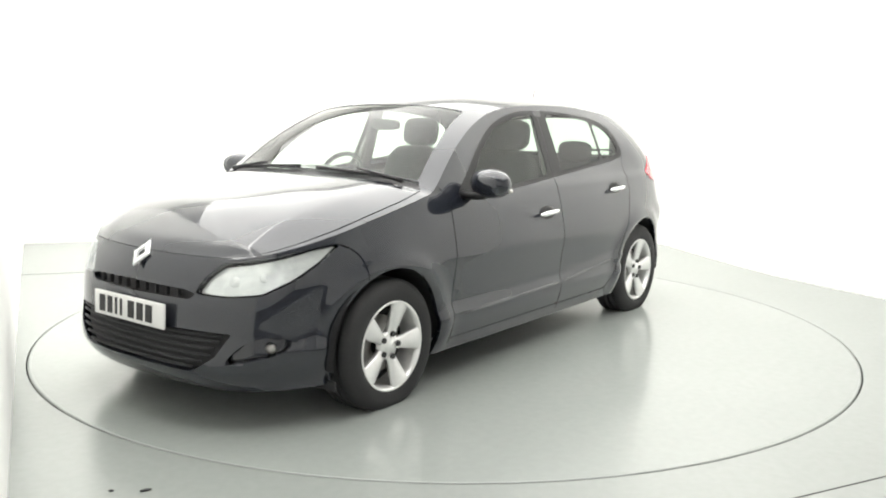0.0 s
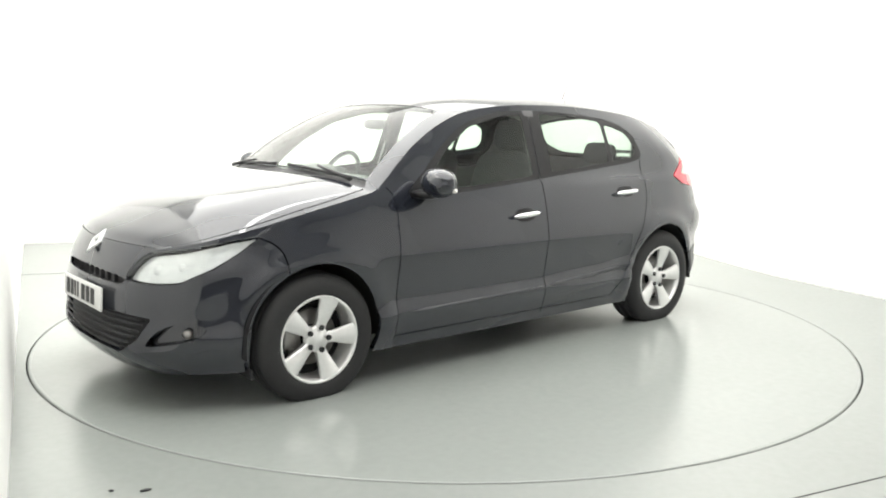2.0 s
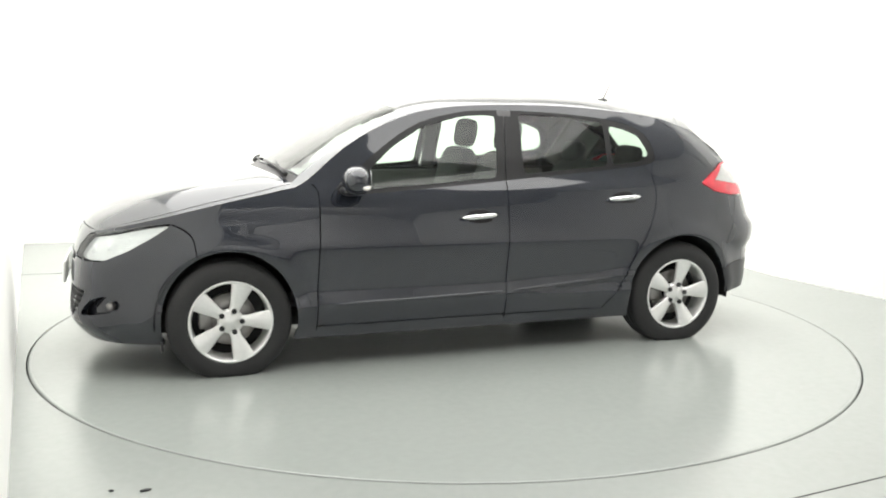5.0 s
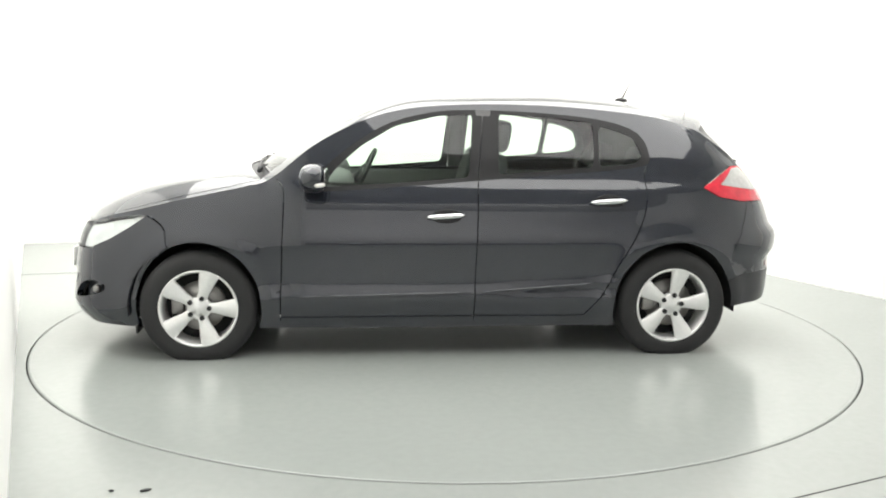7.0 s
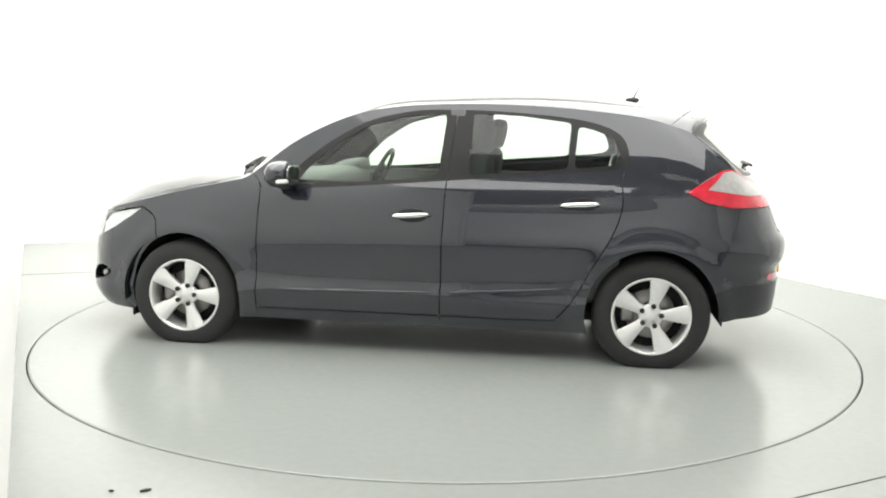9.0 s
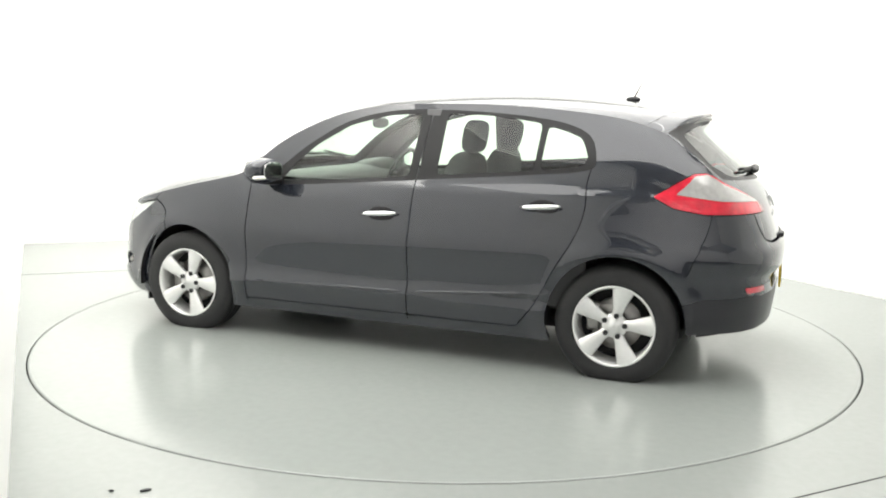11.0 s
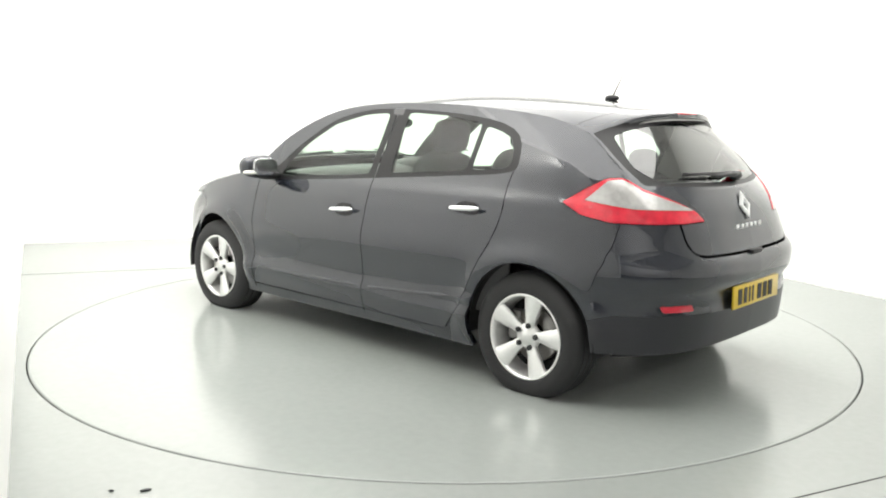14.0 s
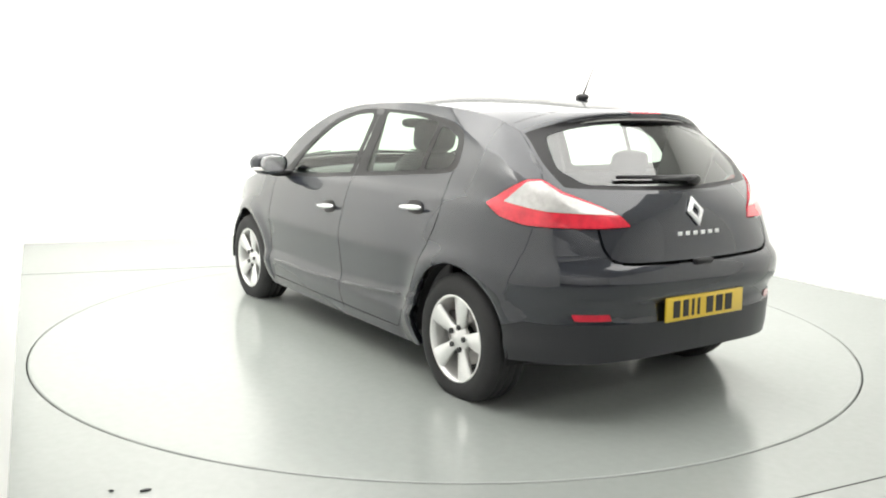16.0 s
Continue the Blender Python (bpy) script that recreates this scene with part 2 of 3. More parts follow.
girth = curve([(0.1, 0.90), (0.17, 0.935), (0.23, 0.962), (0.30, 0.985), (0.345, 0.994), (0.37, 0.982), (0.42, 0.975), (0.48, 0.981), (0.54, 0.990), (0.60, 1.000), (0.64, 1.005), (0.665, 1.003), (0.70, 0.996), (0.74, 0.987), (0.78, 0.976), (0.86, 0.953), (0.93, 0.922), (1.0, 0.885), (1.1, 0.84), (1.2, 0.79), (1.3, 0.742), (1.4, 0.695), (1.5, 0.65)])
HUB_X, HUB_Z, ARCH = 1.32, 0.285, 0.362


def widen(y):
    """Lateral place of a body point at the car's full width."""
    s = np.clip(np.abs(y) / 0.45, 0, 1)
    return y + WIDE * np.sign(y) * s * s * (3 - 2 * s)


def raw_side(u, z):
    u, z = np.asarray(u, float), np.asarray(z, float)
    x, y = plan_x(u), plan_y(u)
    f = np.clip((x - 0.9) / 1.2, 0, 1)
    f = f * f * (3 - 2 * f)
    r = np.clip((-x - 0.9) / 1.15, 0, 1)
    r = r * r * (3 - 2 * r)
    g = girth(z)
    ends = np.maximum(f, r)
    g = g * (1 - ends) + ends * (0.45 * g + 0.55)
    yy = y * g
    xx = x + f * nose(z) - r * tail(z)
    for hx in (HUB_X, -HUB_X):
        d = np.hypot(xx - hx, z - HUB_Z)
        yy = yy + 0.020 * np.exp(-(((d - 0.385) / 0.055) ** 2)) * np.clip((z - 0.12) / 0.15, 0, 1)
    # door press line over the sill
    side = np.clip((1.05 - np.abs(xx + 0.05)) / 0.15, 0, 1)
    crease = 0.372 + 0.05 * np.clip((-xx - 0.1) / 0.8, 0, 1)
    yy = yy + side * 0.012 * np.exp(-(((z - crease) / 0.018) ** 2))
    # shoulder line that runs into the tail light
    back = np.clip((0.25 - xx) / 0.5, 0, 1) * np.clip((xx + 1.75) / 0.25, 0, 1)
    dz = z - 0.948
    yy = yy + back * 0.006 * np.exp(-((dz / np.where(dz > 0, 0.012, 0.04)) ** 2))
    # crease over the front wheel arch, rising to the mirror
    wing = np.clip((xx - 0.86) / 0.1, 0, 1) * np.clip((1.5 - xx) / 0.2, 0, 1)
    dz = z - (0.74 + 0.10 * (1.3 - xx))
    yy = yy + wing * 0.004 * np.exp(-((dz / np.where(dz > 0, 0.035, 0.012)) ** 2))
    return np.stack([xx, widen(yy), z + 0 * xx], -1)


# stations of the upper body: edge line (E) and centre line (C)
EDGE = [(1.945, 0.50, 0.732), (1.81, 0.645, 0.770), (1.60, 0.725, 0.822), (1.35, 0.757, 0.882), (1.06, 0.765, 0.945), (0.93, 0.750, 0.985), (0.70, 0.695, 1.165), (0.45, 0.64, 1.295),
        (0.19, 0.605, 1.368), (-0.19, 0.592, 1.398), (-0.70, 0.585, 1.392), (-1.20, 0.580, 1.345), (-1.44, 0.585, 1.285), (-1.54, 0.60, 1.235), (-1.68, 0.63, 1.125), (-1.80, 0.60, 1.02)]
MID = [(2.035, 0, 0.730), (1.955, 0, 0.803), (1.74, 0, 0.912), (1.47, 0, 0.980), (1.18, 0, 1.024), (1.05, 0, 1.040), (0.78, 0, 1.198), (0.50, 0, 1.343),
       (0.18, 0, 1.436), (-0.17, 0, 1.457), (-0.70, 0, 1.464), (-1.22, 0, 1.430), (-1.65, 0, 1.372), (-1.655, 0, 1.318), (-1.80, 0, 1.155), (-1.945, 0, 1.005)]
_k = list(range(len(EDGE)))
edge_f = [curve([(k, EDGE[k][a]) for k in _k]) for a in range(3)]
mid_f = [curve([(k, MID[k][a]) for k in _k]) for a in range(3)]
LAST = len(EDGE) - 1


def top_side(t, b):
    t, b = np.asarray(t, float), np.asarray(b, float)
    ex, ey, ez = (f(t) for f in edge_f)
    cx, cz = mid_f[0](t), mid_f[2](t)
    s = np.abs(b)
    x = cx + (ex - cx) * s**2
    q = s ** (3.1 - 0.6 * np.clip((t - 12.0) / 1.0, 0, 1))
    z = cz + (ez - cz) * q
    # crown of the bonnet and the shallow channels on it
    bon = np.clip((4.6 - t) / 1.5, 0, 1) * np.clip(t / 1.2, 0, 1)
    z = z + bon * 0.006 * np.exp(-(((s - 0.70) / 0.14) ** 2))
    return np.stack([x, widen(ey * b), z], -1)


def _edge_line():
    a = [top_side(0, b) for b in np.linspace(0, 1, 25)]
    a += [top_side(t, 1.0) for t in np.linspace(0, LAST, 240)[1:]]
    a += [top_side(LAST, b) for b in np.linspace(1, 0, 25)[1:]]
    a = np.array(a)
    us = np.linspace(0, LEN, 2400)
    out, lo = [], 0
    for p in a:
        q = raw_side(us, np.full_like(us, p[2]))
        d = (q[:, 0] - p[0]) ** 2 + (q[:, 1] - p[1]) ** 2
        out.append(us[np.argmin(d)])
    out = np.maximum.accumulate(np.array(out))
    out[0], out[-1] = 0, LEN
    out = out + np.linspace(0, 1e-4, len(out))
    return out, a


EU, EP = _edge_line()


def edge_z(u):
    return np.interp(u, EU, EP[:, 2])


def side(u, z, inset=0.0):
    u, z = np.asarray(u, float), np.asarray(z, float)
    zt = edge_z(u)
    p = raw_side(u, z)
    top = raw_side(u, zt)
    goal = np.stack([np.interp(u, EU, EP[:, i]) for i in range(3)], -1)
    w = np.clip((z - (zt - 0.28)) / 0.28, 0, 1)
    w = w * w
    p = p + (goal - top) * w[..., None]
    if inset:
        e = 1e-3
        du, dz = side(u + e, z) - side(u - e, z), side(u, z + e) - side(u, z - e)
        n = np.cross(dz, du)
        n = n / (np.linalg.norm(n, axis=-1, keepdims=True) + 1e-12)
        n = np.where((n[..., 1:2] * 1 + n[..., 0:1] * np.sign(p[..., 0:1]) > 0), n, -n)
        p = p - n * inset
    return p


_U = np.linspace(0, LEN, 1600)


def u_x(x, z):
    q = side(_U, np.full_like(_U, z))[:, 0]
    k = (_U > 0.35) & (_U < LEN - 0.35)
    return float(np.interp(-x, -q[k], _U[k]))


def u_y(y, z, front):
    q = side(_U, np.full_like(_U, z))[:, 1]
    k = _U < 1.0 if front else _U > LEN - 1.0
    uu, qq = _U[k], q[k]
    if not front:
        uu, qq = uu[::-1], qq[::-1]
    return float(np.interp(y, qq, uu))


def X(x, z):
    return (u_x(x, z), z)


def F(y, z):
    return (u_y(float(widen(y)), z, True), z)


def R(y, z):
    return (u_y(float(widen(y)), z, False), z)


def smooth_poly(pts, n=4, closed=True):
    """Rounded line through pts (Catmull-Rom)."""
    p = [np.array(q, float) for q in pts]
    out = []
    m = len(p)
    for i in range(m if closed else m - 1):
        a, b, c, d = (p[(i - 1) % m], p[i], p[(i + 1) % m], p[(i + 2) % m]) if closed else (p[max(i - 1, 0)], p[i], p[i + 1], p[min(i + 2, m - 1)])
        for k in range(n):
            s = k / n
            out.append(0.5 * (2 * b + (c - a) * s + (2 * a - 5 * b + 4 * c - d) * s**2 + (3 * b - a - 3 * c + d) * s**3))
    if not closed:
        out.append(p[-1])
    return [tuple(q) for q in out]


def round_poly(pts, r):
    """Polygon with its corners cut round by about r."""
    out, m = [], len(pts)
    for i in range(m):
        a, b, c = (np.array(pts[(i + k) % m], float) for k in (-1, 0, 1))
        p = b + (a - b) * min(0.45, r / (np.linalg.norm(a - b) + 1e-9))
        q = b + (c - b) * min(0.45, r / (np.linalg.norm(c - b) + 1e-9))
        out += [tuple(p), tuple(0.25 * p + 0.5 * b + 0.25 * q), tuple(q)]
    return out


def gap_polys(line, w=0.0045):
    """Thin quads along a line, for the joint between two panels."""
    out = []
    p = [np.array(q, float) for q in line]
    nn = []
    for i in range(len(p)):
        d = p[min(i + 1, len(p) - 1)] - p[max(i - 1, 0)]
        d = d / np.linalg.norm(d)
        nn.append(np.array((-d[1], d[0])))
    for i in range(len(p) - 1):
        out.append([tuple(p[i] + nn[i] * w), tuple(p[i + 1] + nn[i + 1] * w), tuple(p[i + 1] - nn[i + 1] * w), tuple(p[i] - nn[i] * w)])
    return out


def inside(poly, x, y):
    c, j = False, len(poly) - 1
    for i in range(len(poly)):
        (xi, yi), (xj, yj) = poly[i], poly[j]
        if (yi > y) != (yj > y) and x < (xj - xi) * (y - yi) / (yj - yi) + xi:
            c = not c
        j = i
    return c


def flat_grid(us, vs):
    bm = bmesh.new()
    g = [[bm.verts.new((u, v, 0)) for v in vs] for u in us]
    for i in range(len(us) - 1):
        for j in range(len(vs) - 1):
            bm.faces.new((g[i][j], g[i + 1][j], g[i + 1][j + 1], g[i][j + 1]))
    return bm


def cut(bm, poly, closed=True):
    n = len(poly)
    for i in range(n if closed else n - 1):
        a, b = Vector((*poly[i], 0)), Vector((*poly[(i + 1) % n], 0))
        if (b - a).length < 1e-6:
            continue
        x0, x1, y0, y1 = min(a.x, b.x) - 1e-3, max(a.x, b.x) + 1e-3, min(a.y, b.y) - 1e-3, max(a.y, b.y) + 1e-3
        no = Vector((-(b - a).y, (b - a).x, 0)).normalized()
        near = set()
        for f in bm.faces:
            xs = [v.co.x for v in f.verts]
            if max(xs) < x0 or min(xs) > x1:
                continue
            ys = [v.co.y for v in f.verts]
            if max(ys) < y0 or min(ys) > y1:
                continue
            near.add(f)
        geom = list(near) + list({e for f in near for e in f.edges}) + list({v for f in near for v in f.verts})
        bmesh.ops.bisect_plane(bm, geom=geom, dist=1e-5, plane_co=a, plane_no=no)


def sort_faces(bm, zones):
    """For each face the first zone (name, polygons) that holds its middle; None where no zone does."""
    boxes = [(n, p, min(q[0] for q in p), max(q[0] for q in p), min(q[1] for q in p), max(q[1] for q in p)) for n, ps in zones for p in ps]
    out = {}
    for f in bm.faces:
        c = f.calc_center_median()
        for n, p, a, b, cc, d in boxes:
            if a <= c.x <= b and cc <= c.y <= d and inside(p, c.x, c.y):
                out.setdefault(n, []).append(f)
                break
        else:
            out.setdefault(None, []).append(f)
    return out


def islands(faces):
    todo, out = set(faces), []
    while todo:
        f = todo.pop()
        group, stack = [f], [f]
        while stack:
            for e in stack.pop().edges:
                for g in e.link_faces:
                    if g in todo:
                        todo.remove(g)
                        group.append(g)
                        stack.append(g)
        out.append(group)
    return out


def patch(name, faces, fn, mat, parent, mirror=False, label="", inset=0.0, rim=0.0):
    """Faces of a flat sheet laid on the surface fn, as one part; rim turns the border inwards by that depth."""
    ids, flat, polys = {}, [], []
    for f in faces:
        row = []
        for v in f.verts:
            if v not in ids:
                ids[v] = len(flat)
                flat.append((v.co.x, v.co.y))
            row.append(ids[v])
        polys.append(row)
    flat = np.array(flat)
    p = fn(flat[:, 0], flat[:, 1], inset) if fn is side else fn(flat[:, 0], flat[:, 1])
    if inset and fn is not side:
        p = p - np.array((0, 0, inset))
    # faces look outwards
    s = 0
    for f in polys[:: max(1, len(polys) // 40)]:
        a, b, c = p[f[0]], p[f[1]], p[f[2]]
        n = np.cross(b - a, c - a)
        m = (a + c) / 2
        s += n @ (m - np.array((np.clip(m[0], -1.2, 1.2), 0, 0.6)))
    if s < 0:
        polys = [q[::-1] for q in polys]
    if rim:
        count = {}
        for f in polys:
            for i in range(len(f)):
                count[(f[i], f[(i + 1) % len(f)])] = 1
        border = [e for e in count if (e[1], e[0]) not in count and abs(p[e[0]][1]) + abs(p[e[1]][1]) > 1e-4]
        if fn is side:
            deep = fn(flat[:, 0], flat[:, 1], inset + rim)
        else:
            deep = p - np.array((0, 0, rim))
        n0, used = len(p), {}
        extra = []
        for a, b in border:
            for k in (a, b):
                if k not in used:
                    used[k] = n0 + len(extra)
                    extra += [p[k], deep[k]]
            polys.append([used[b], used[a], used[a] + 1, used[b] + 1])
        if extra:
            p = np.vstack([p, np.array(extra)])
    if mirror:
        p = p * np.array((1, -1, 1))
        polys = [q[::-1] for q in polys]
    return mesh_object(name, p, polys, mat, parent, label)


def car():
    root = new("car")
    tagged(root, "dark graphite grey five-door hatchback parked on a turntable", "car")
    k = (CAR_X, CAR_Y, 0.0)

    # ---- shapes on the flanks
    win_f = round_poly([X(0.655, 0.945), X(0.30, 0.965), X(-0.145, 1.0), X(-0.175, 1.342), X(0.02, 1.33), X(0.26, 1.272), X(0.45, 1.16), X(0.58, 1.045)], 0.03)
    win_r = round_poly([X(-0.31, 1.015), X(-0.85, 1.058), X(-0.865, 1.302), X(-0.6, 1.335), X(-0.325, 1.348)], 0.03)
    win_q = round_poly([X(-0.885, 1.062), X(-1.095, 1.083), X(-1.135, 1.125), X(-1.09, 1.225), X(-1.0, 1.262), X(-0.90, 1.285)], 0.025)
    frame_p = smooth_poly([X(0.76, 0.925), X(0.30, 0.943), X(-0.3, 0.99), X(-0.8, 1.03), X(-1.13, 1.066), X(-1.175, 1.125), X(-1.125, 1.245), X(-0.9, 1.322), X(-0.5, 1.358), X(-0.15, 1.365), X(0.05, 1.35), X(0.28, 1.292), X(0.48, 1.178), X(0.64, 1.05)], 3)
    lamp_f = round_poly([F(0.355, 0.588), F(0.50, 0.583), F(0.62, 0.592), X(1.80, 0.652), X(1.68, 0.722), X(1.585, 0.785), X(1.70, 0.772), X(1.84, 0.745), F(0.52, 0.722), F(0.44, 0.712), F(0.385, 0.65)], 0.02)
    lamp_r = round_poly([X(-1.475, 0.952), X(-1.58, 1.02), X(-1.66, 1.068), X(-1.72, 1.07), X(-1.80, 1.02), R(0.48, 0.965), R(0.40, 0.92), R(0.365, 0.872), R(0.5, 0.868), X(-1.72, 0.872), X(-1.58, 0.898)], 0.015)
    lamp_c = round_poly([X(-1.585, 0.965), X(-1.665, 1.054), X(-1.722, 1.061), X(-1.80, 1.010), R(0.485, 0.956), R(0.41, 0.922), X(-1.80, 0.935)], 0.012)
    reflector = round_poly([R(0.49, 0.478), R(0.635, 0.478), R(0.645, 0.507), R(0.50, 0.507)], 0.008)
    fog = smooth_poly([F(0.690, 0.395), F(0.650, 0.415), F(0.585, 0.395), F(0.535, 0.345), F(0.515, 0.305), F(0.580, 0.312), F(0.660, 0.335), F(0.692, 0.362)], 3)
    mouth = round_poly([(-0.05, 0.255), F(0.36, 0.255), F(0.47, 0.33), F(0.53, 0.43), F(0.36, 0.435), (-0.05, 0.425)], 0.015)
    slot = round_poly([(-0.05, 0.556), F(0.33, 0.560), F(0.36, 0.585), F(0.30, 0.598), (-0.05, 0.606)], 0.01)
    valance = [R(-0.05, 0.1), (LEN + 0.05, 0.1), (LEN + 0.05, 0.455), R(0.3, 0.457), R(0.60, 0.462), X(-1.75, 0.455), X(-1.64, 0.42), X(-1.60, 0.1)]
    below = [X(-1.60, 0.05), X(-1.60, 0.27), X(-1.70, 0.275), R(0.6, 0.285), R(0.3, 0.295), (LEN + 0.05, 0.30), (LEN + 0.05, 0.05)]
    arches = []
    for hx in (HUB_X, -HUB_X):
        wide = 0.338 if hx > 0 else 0.355
        arches.append([X(hx + wide * math.cos(a), HUB_Z + 0.366 * math.sin(a)) for a in np.linspace(-0.42, math.pi + 0.42, 30)] + [X(hx - 0.31, 0.06), X(hx + 0.31, 0.06)])
    top_line = [(u, float(edge_z(u))) for u in np.linspace(0, LEN, 130)]
    # joints between the panels
    gaps = []
    gaps += gap_polys(smooth_poly([X(0.885, 0.21), X(0.875, 0.5), X(0.862, 0.8), X(0.862, 0.93), X(0.90, 0.985)], 4, False), 0.003)
    gaps += gap_polys([X(-0.175, 0.21), X(-0.182, 0.6), X(-0.195, 0.985), X(-0.235, 1.36)], 0.003)
    gaps += gap_polys(smooth_poly([X(-0.80, 0.235), X(-0.90, 0.36), X(-1.0, 0.55), X(-1.11, 0.75), X(-1.145, 0.88), X(-1.14, 1.0), X(-1.155, 1.075)], 4, False), 0.003)
    gaps += gap_polys([X(0.885, 0.235), X(0.3, 0.238), X(-0.175, 0.238), X(-0.5, 0.236), X(-0.80, 0.235)], 0.003)
    gaps += gap_polys(smooth_poly([X(1.588, 0.782), X(1.53, 0.752), X(1.49, 0.705), X(1.475, 0.61)], 4, False), 0.003)
    gaps += gap_polys(smooth_poly([R(-0.03, 0.715), R(0.3, 0.718), R(0.46, 0.728), R(0.515, 0.78), R(0.52, 0.868)], 4, False), 0.006)
    gaps += gap_polys(smooth_poly([X(-1.655, 0.56), X(-1.70, 0.66), X(-1.74, 0.76), X(-1.76, 0.872)], 3, False), 0.0016)

    gaps += gap_polys(lamp_f + lamp_f[:1], 0.0035)
    gaps += gap_polys(lamp_r + lamp_r[:1], 0.002)

    bm = flat_grid(np.linspace(0, LEN, 150), np.linspace(0.17, 1.43, 50))
    cut(bm, top_line, False)
    for p in [win_f, win_r, win_q, frame_p, lamp_f, lamp_r, lamp_c, reflector, fog, mouth, slot, valance, below] + arches + gaps:
        cut(bm, p)
    lid = [(-1, 2)] + top_line + [(LEN + 1, 2)]
    zones = sort_faces(bm, [("above", [lid, below]), ("arch", arches), ("gap", gaps), ("win_f", [win_f]), ("win_r", [win_r]), ("win_q", [win_q]), ("frame", [frame_p]), ("lamp_f", [lamp_f]),
                            ("lamp_c", [lamp_c]), ("lamp_r", [lamp_r]), ("reflector", [reflector]), ("fog", [fog]), ("mouth", [mouth]), ("slot", [slot]), ("valance", [valance])])
    panels = islands(zones[None])
    bodies = []
    for mirror in (False, True):
        for isl in panels:
            if len(isl) < 6:
                continue
            a = np.array([(f.calc_center_median().x, f.calc_center_median().y, f.calc_area()) for f in isl])
            cu, cz = np.average(a[:, 0], weights=a[:, 2]), np.average(a[:, 1], weights=a[:, 2])
            cx = float(side(cu, cz)[0])
            name = "front_bumper" if cu < 0.9 else "front_wing" if cx > 0.88 else "front_door" if cx > -0.18 else "rear_door" if cx > -0.95 else "tailgate" if cu > LEN - 0.75 and cz > 0.7 else "rear_quarter_panel"
            if cz < 0.235 and abs(cx) < 0.9:
                name = "sill"
            ob = patch(name, isl, side, PAINT, root, mirror, "", 0.0, 0.035)
            ob.location = k
            bodies.append((name, ob))
        for zone, name, mat, inset, label in (
                ("win_f", "front_side_window", GLASS, 0.004, "green-tinted side glass"), ("win_r", "rear_side_window", GLASS, 0.004, "green-tinted side glass"),
                ("win_q", "quarter_window", GLASS, 0.004, "green-tinted side glass"), ("frame", "window_surround", GLOSSBLACK, 0.001, "black window surround"),
                ("lamp_r", "tail_light", RED, -0.004, "red tail light lens"), ("lamp_c", "reversing_light", CLEAR, -0.006, "clear tail light lens"),
                ("reflector", "rear_reflector", RED, -0.003, "red rear reflector"), ("fog", "fog_light_recess", PAINT, 0.048, "black fog light recess"),
                ("mouth", "lower_grille_backing", BLACK, 0.035, "black lower grille"), ("slot", "upper_grille", BLACK, 0.03, "black grille slot"),
                ("valance", "rear_valance", LOWER, -0.002, "dark grey plastic lower bumper"), ("lamp_f", "headlight", LENS, 0.002, "clear headlight lens")):
            ob = patch(name, zones[zone], side, mat, root, mirror, label, inset, 0.03 if zone == "lamp_r" else 0.0)
            ob.location = k
            if mat is GLASS or mat is LENS:
                ob.visible_shadow = False
            if zone == "lamp_f":
                sg = -1 if mirror else 1
                b = patch("reflector_housing", zones[zone], side, BOWL, ob, mirror, "silver reflector housing", 0.032)
                for u0, z0, r in ((F(0.50, 0.65), 0, 0.046), (F(0.61, 0.665), 0, 0.044), (X(1.80, 0.71), 0, 0.042)):
                    c = side(u0[0], u0[1], 0.072)
                    bb = bmesh.new()
                    bmesh.ops.create_uvsphere(bb, u_segments=18, v_segments=10, radius=r)
                    bmesh.ops.translate(bb, vec=(c[0], c[1] * sg, c[2]), verts=bb.verts)
                    part("lamp_bulb_bowl", bb, BOWL, ob)
    bm.free()

    # inner shell behind the joints, arches and lamps
    us, zs = np.linspace(0, LEN, 90), np.linspace(0.2, 0.99, 16)
    for mirror in (False, True):
        verts, faces = [], []
        for u in us:
            p = side(np.full(len(zs), u), np.minimum(zs, edge_z(u) - 0.06), 0.075)
            verts += [tuple(q * ((1, -1, 1) if mirror else (1, 1, 1))) for q in p]
        n = len(zs)
        for i in range(len(us) - 1):
            for j in range(n - 1):
                c = np.mean([verts[i * n + j], verts[(i + 1) * n + j + 1]], 0)
                if min(math.hypot(c[0] - HUB_X, c[2] - HUB_Z), math.hypot(c[0] + HUB_X, c[2] - HUB_Z)) > 0.40:
                    faces.append((i * n + j, i * n + j + 1, (i + 1) * n + j + 1, (i + 1) * n + j))
        mesh_object("inner_shell", verts, faces, DARK, root, "dark inner body shell").location = k

    # ---- upper body
    bm = flat_grid(np.linspace(0, LAST, 16 * 6), np.linspace(-1, 1, 45))
    screen = round_poly([(5.10, b) for b in np.linspace(-0.87, 0.87, 13)] + [(6.2, 0.845)] + [(7.38 + 0.06 * (1 - (b / 0.8) ** 2), b) for b in np.linspace(0.81, -0.81, 13)] + [(6.2, -0.845)], 0.05)
    back = round_poly([(13.05, -0.86), (13.02, 0.0), (13.05, 0.86), (14.2, 0.90), (14.72, 0.80), (14.8, 0.0), (14.72, -0.80), (14.2, -0.90)], 0.1)
    back_frame = round_poly([(12.55, -0.985), (12.55, 0.985), (14.85, 0.96), (14.93, 0.0), (14.85, -0.96)], 0.05)
    cowl = [(4.62 + 0.10 * b * b, b) for b in np.linspace(-0.93, 0.93, 13)] + [(5.08, b) for b in np.linspace(0.88, -0.88, 13)]
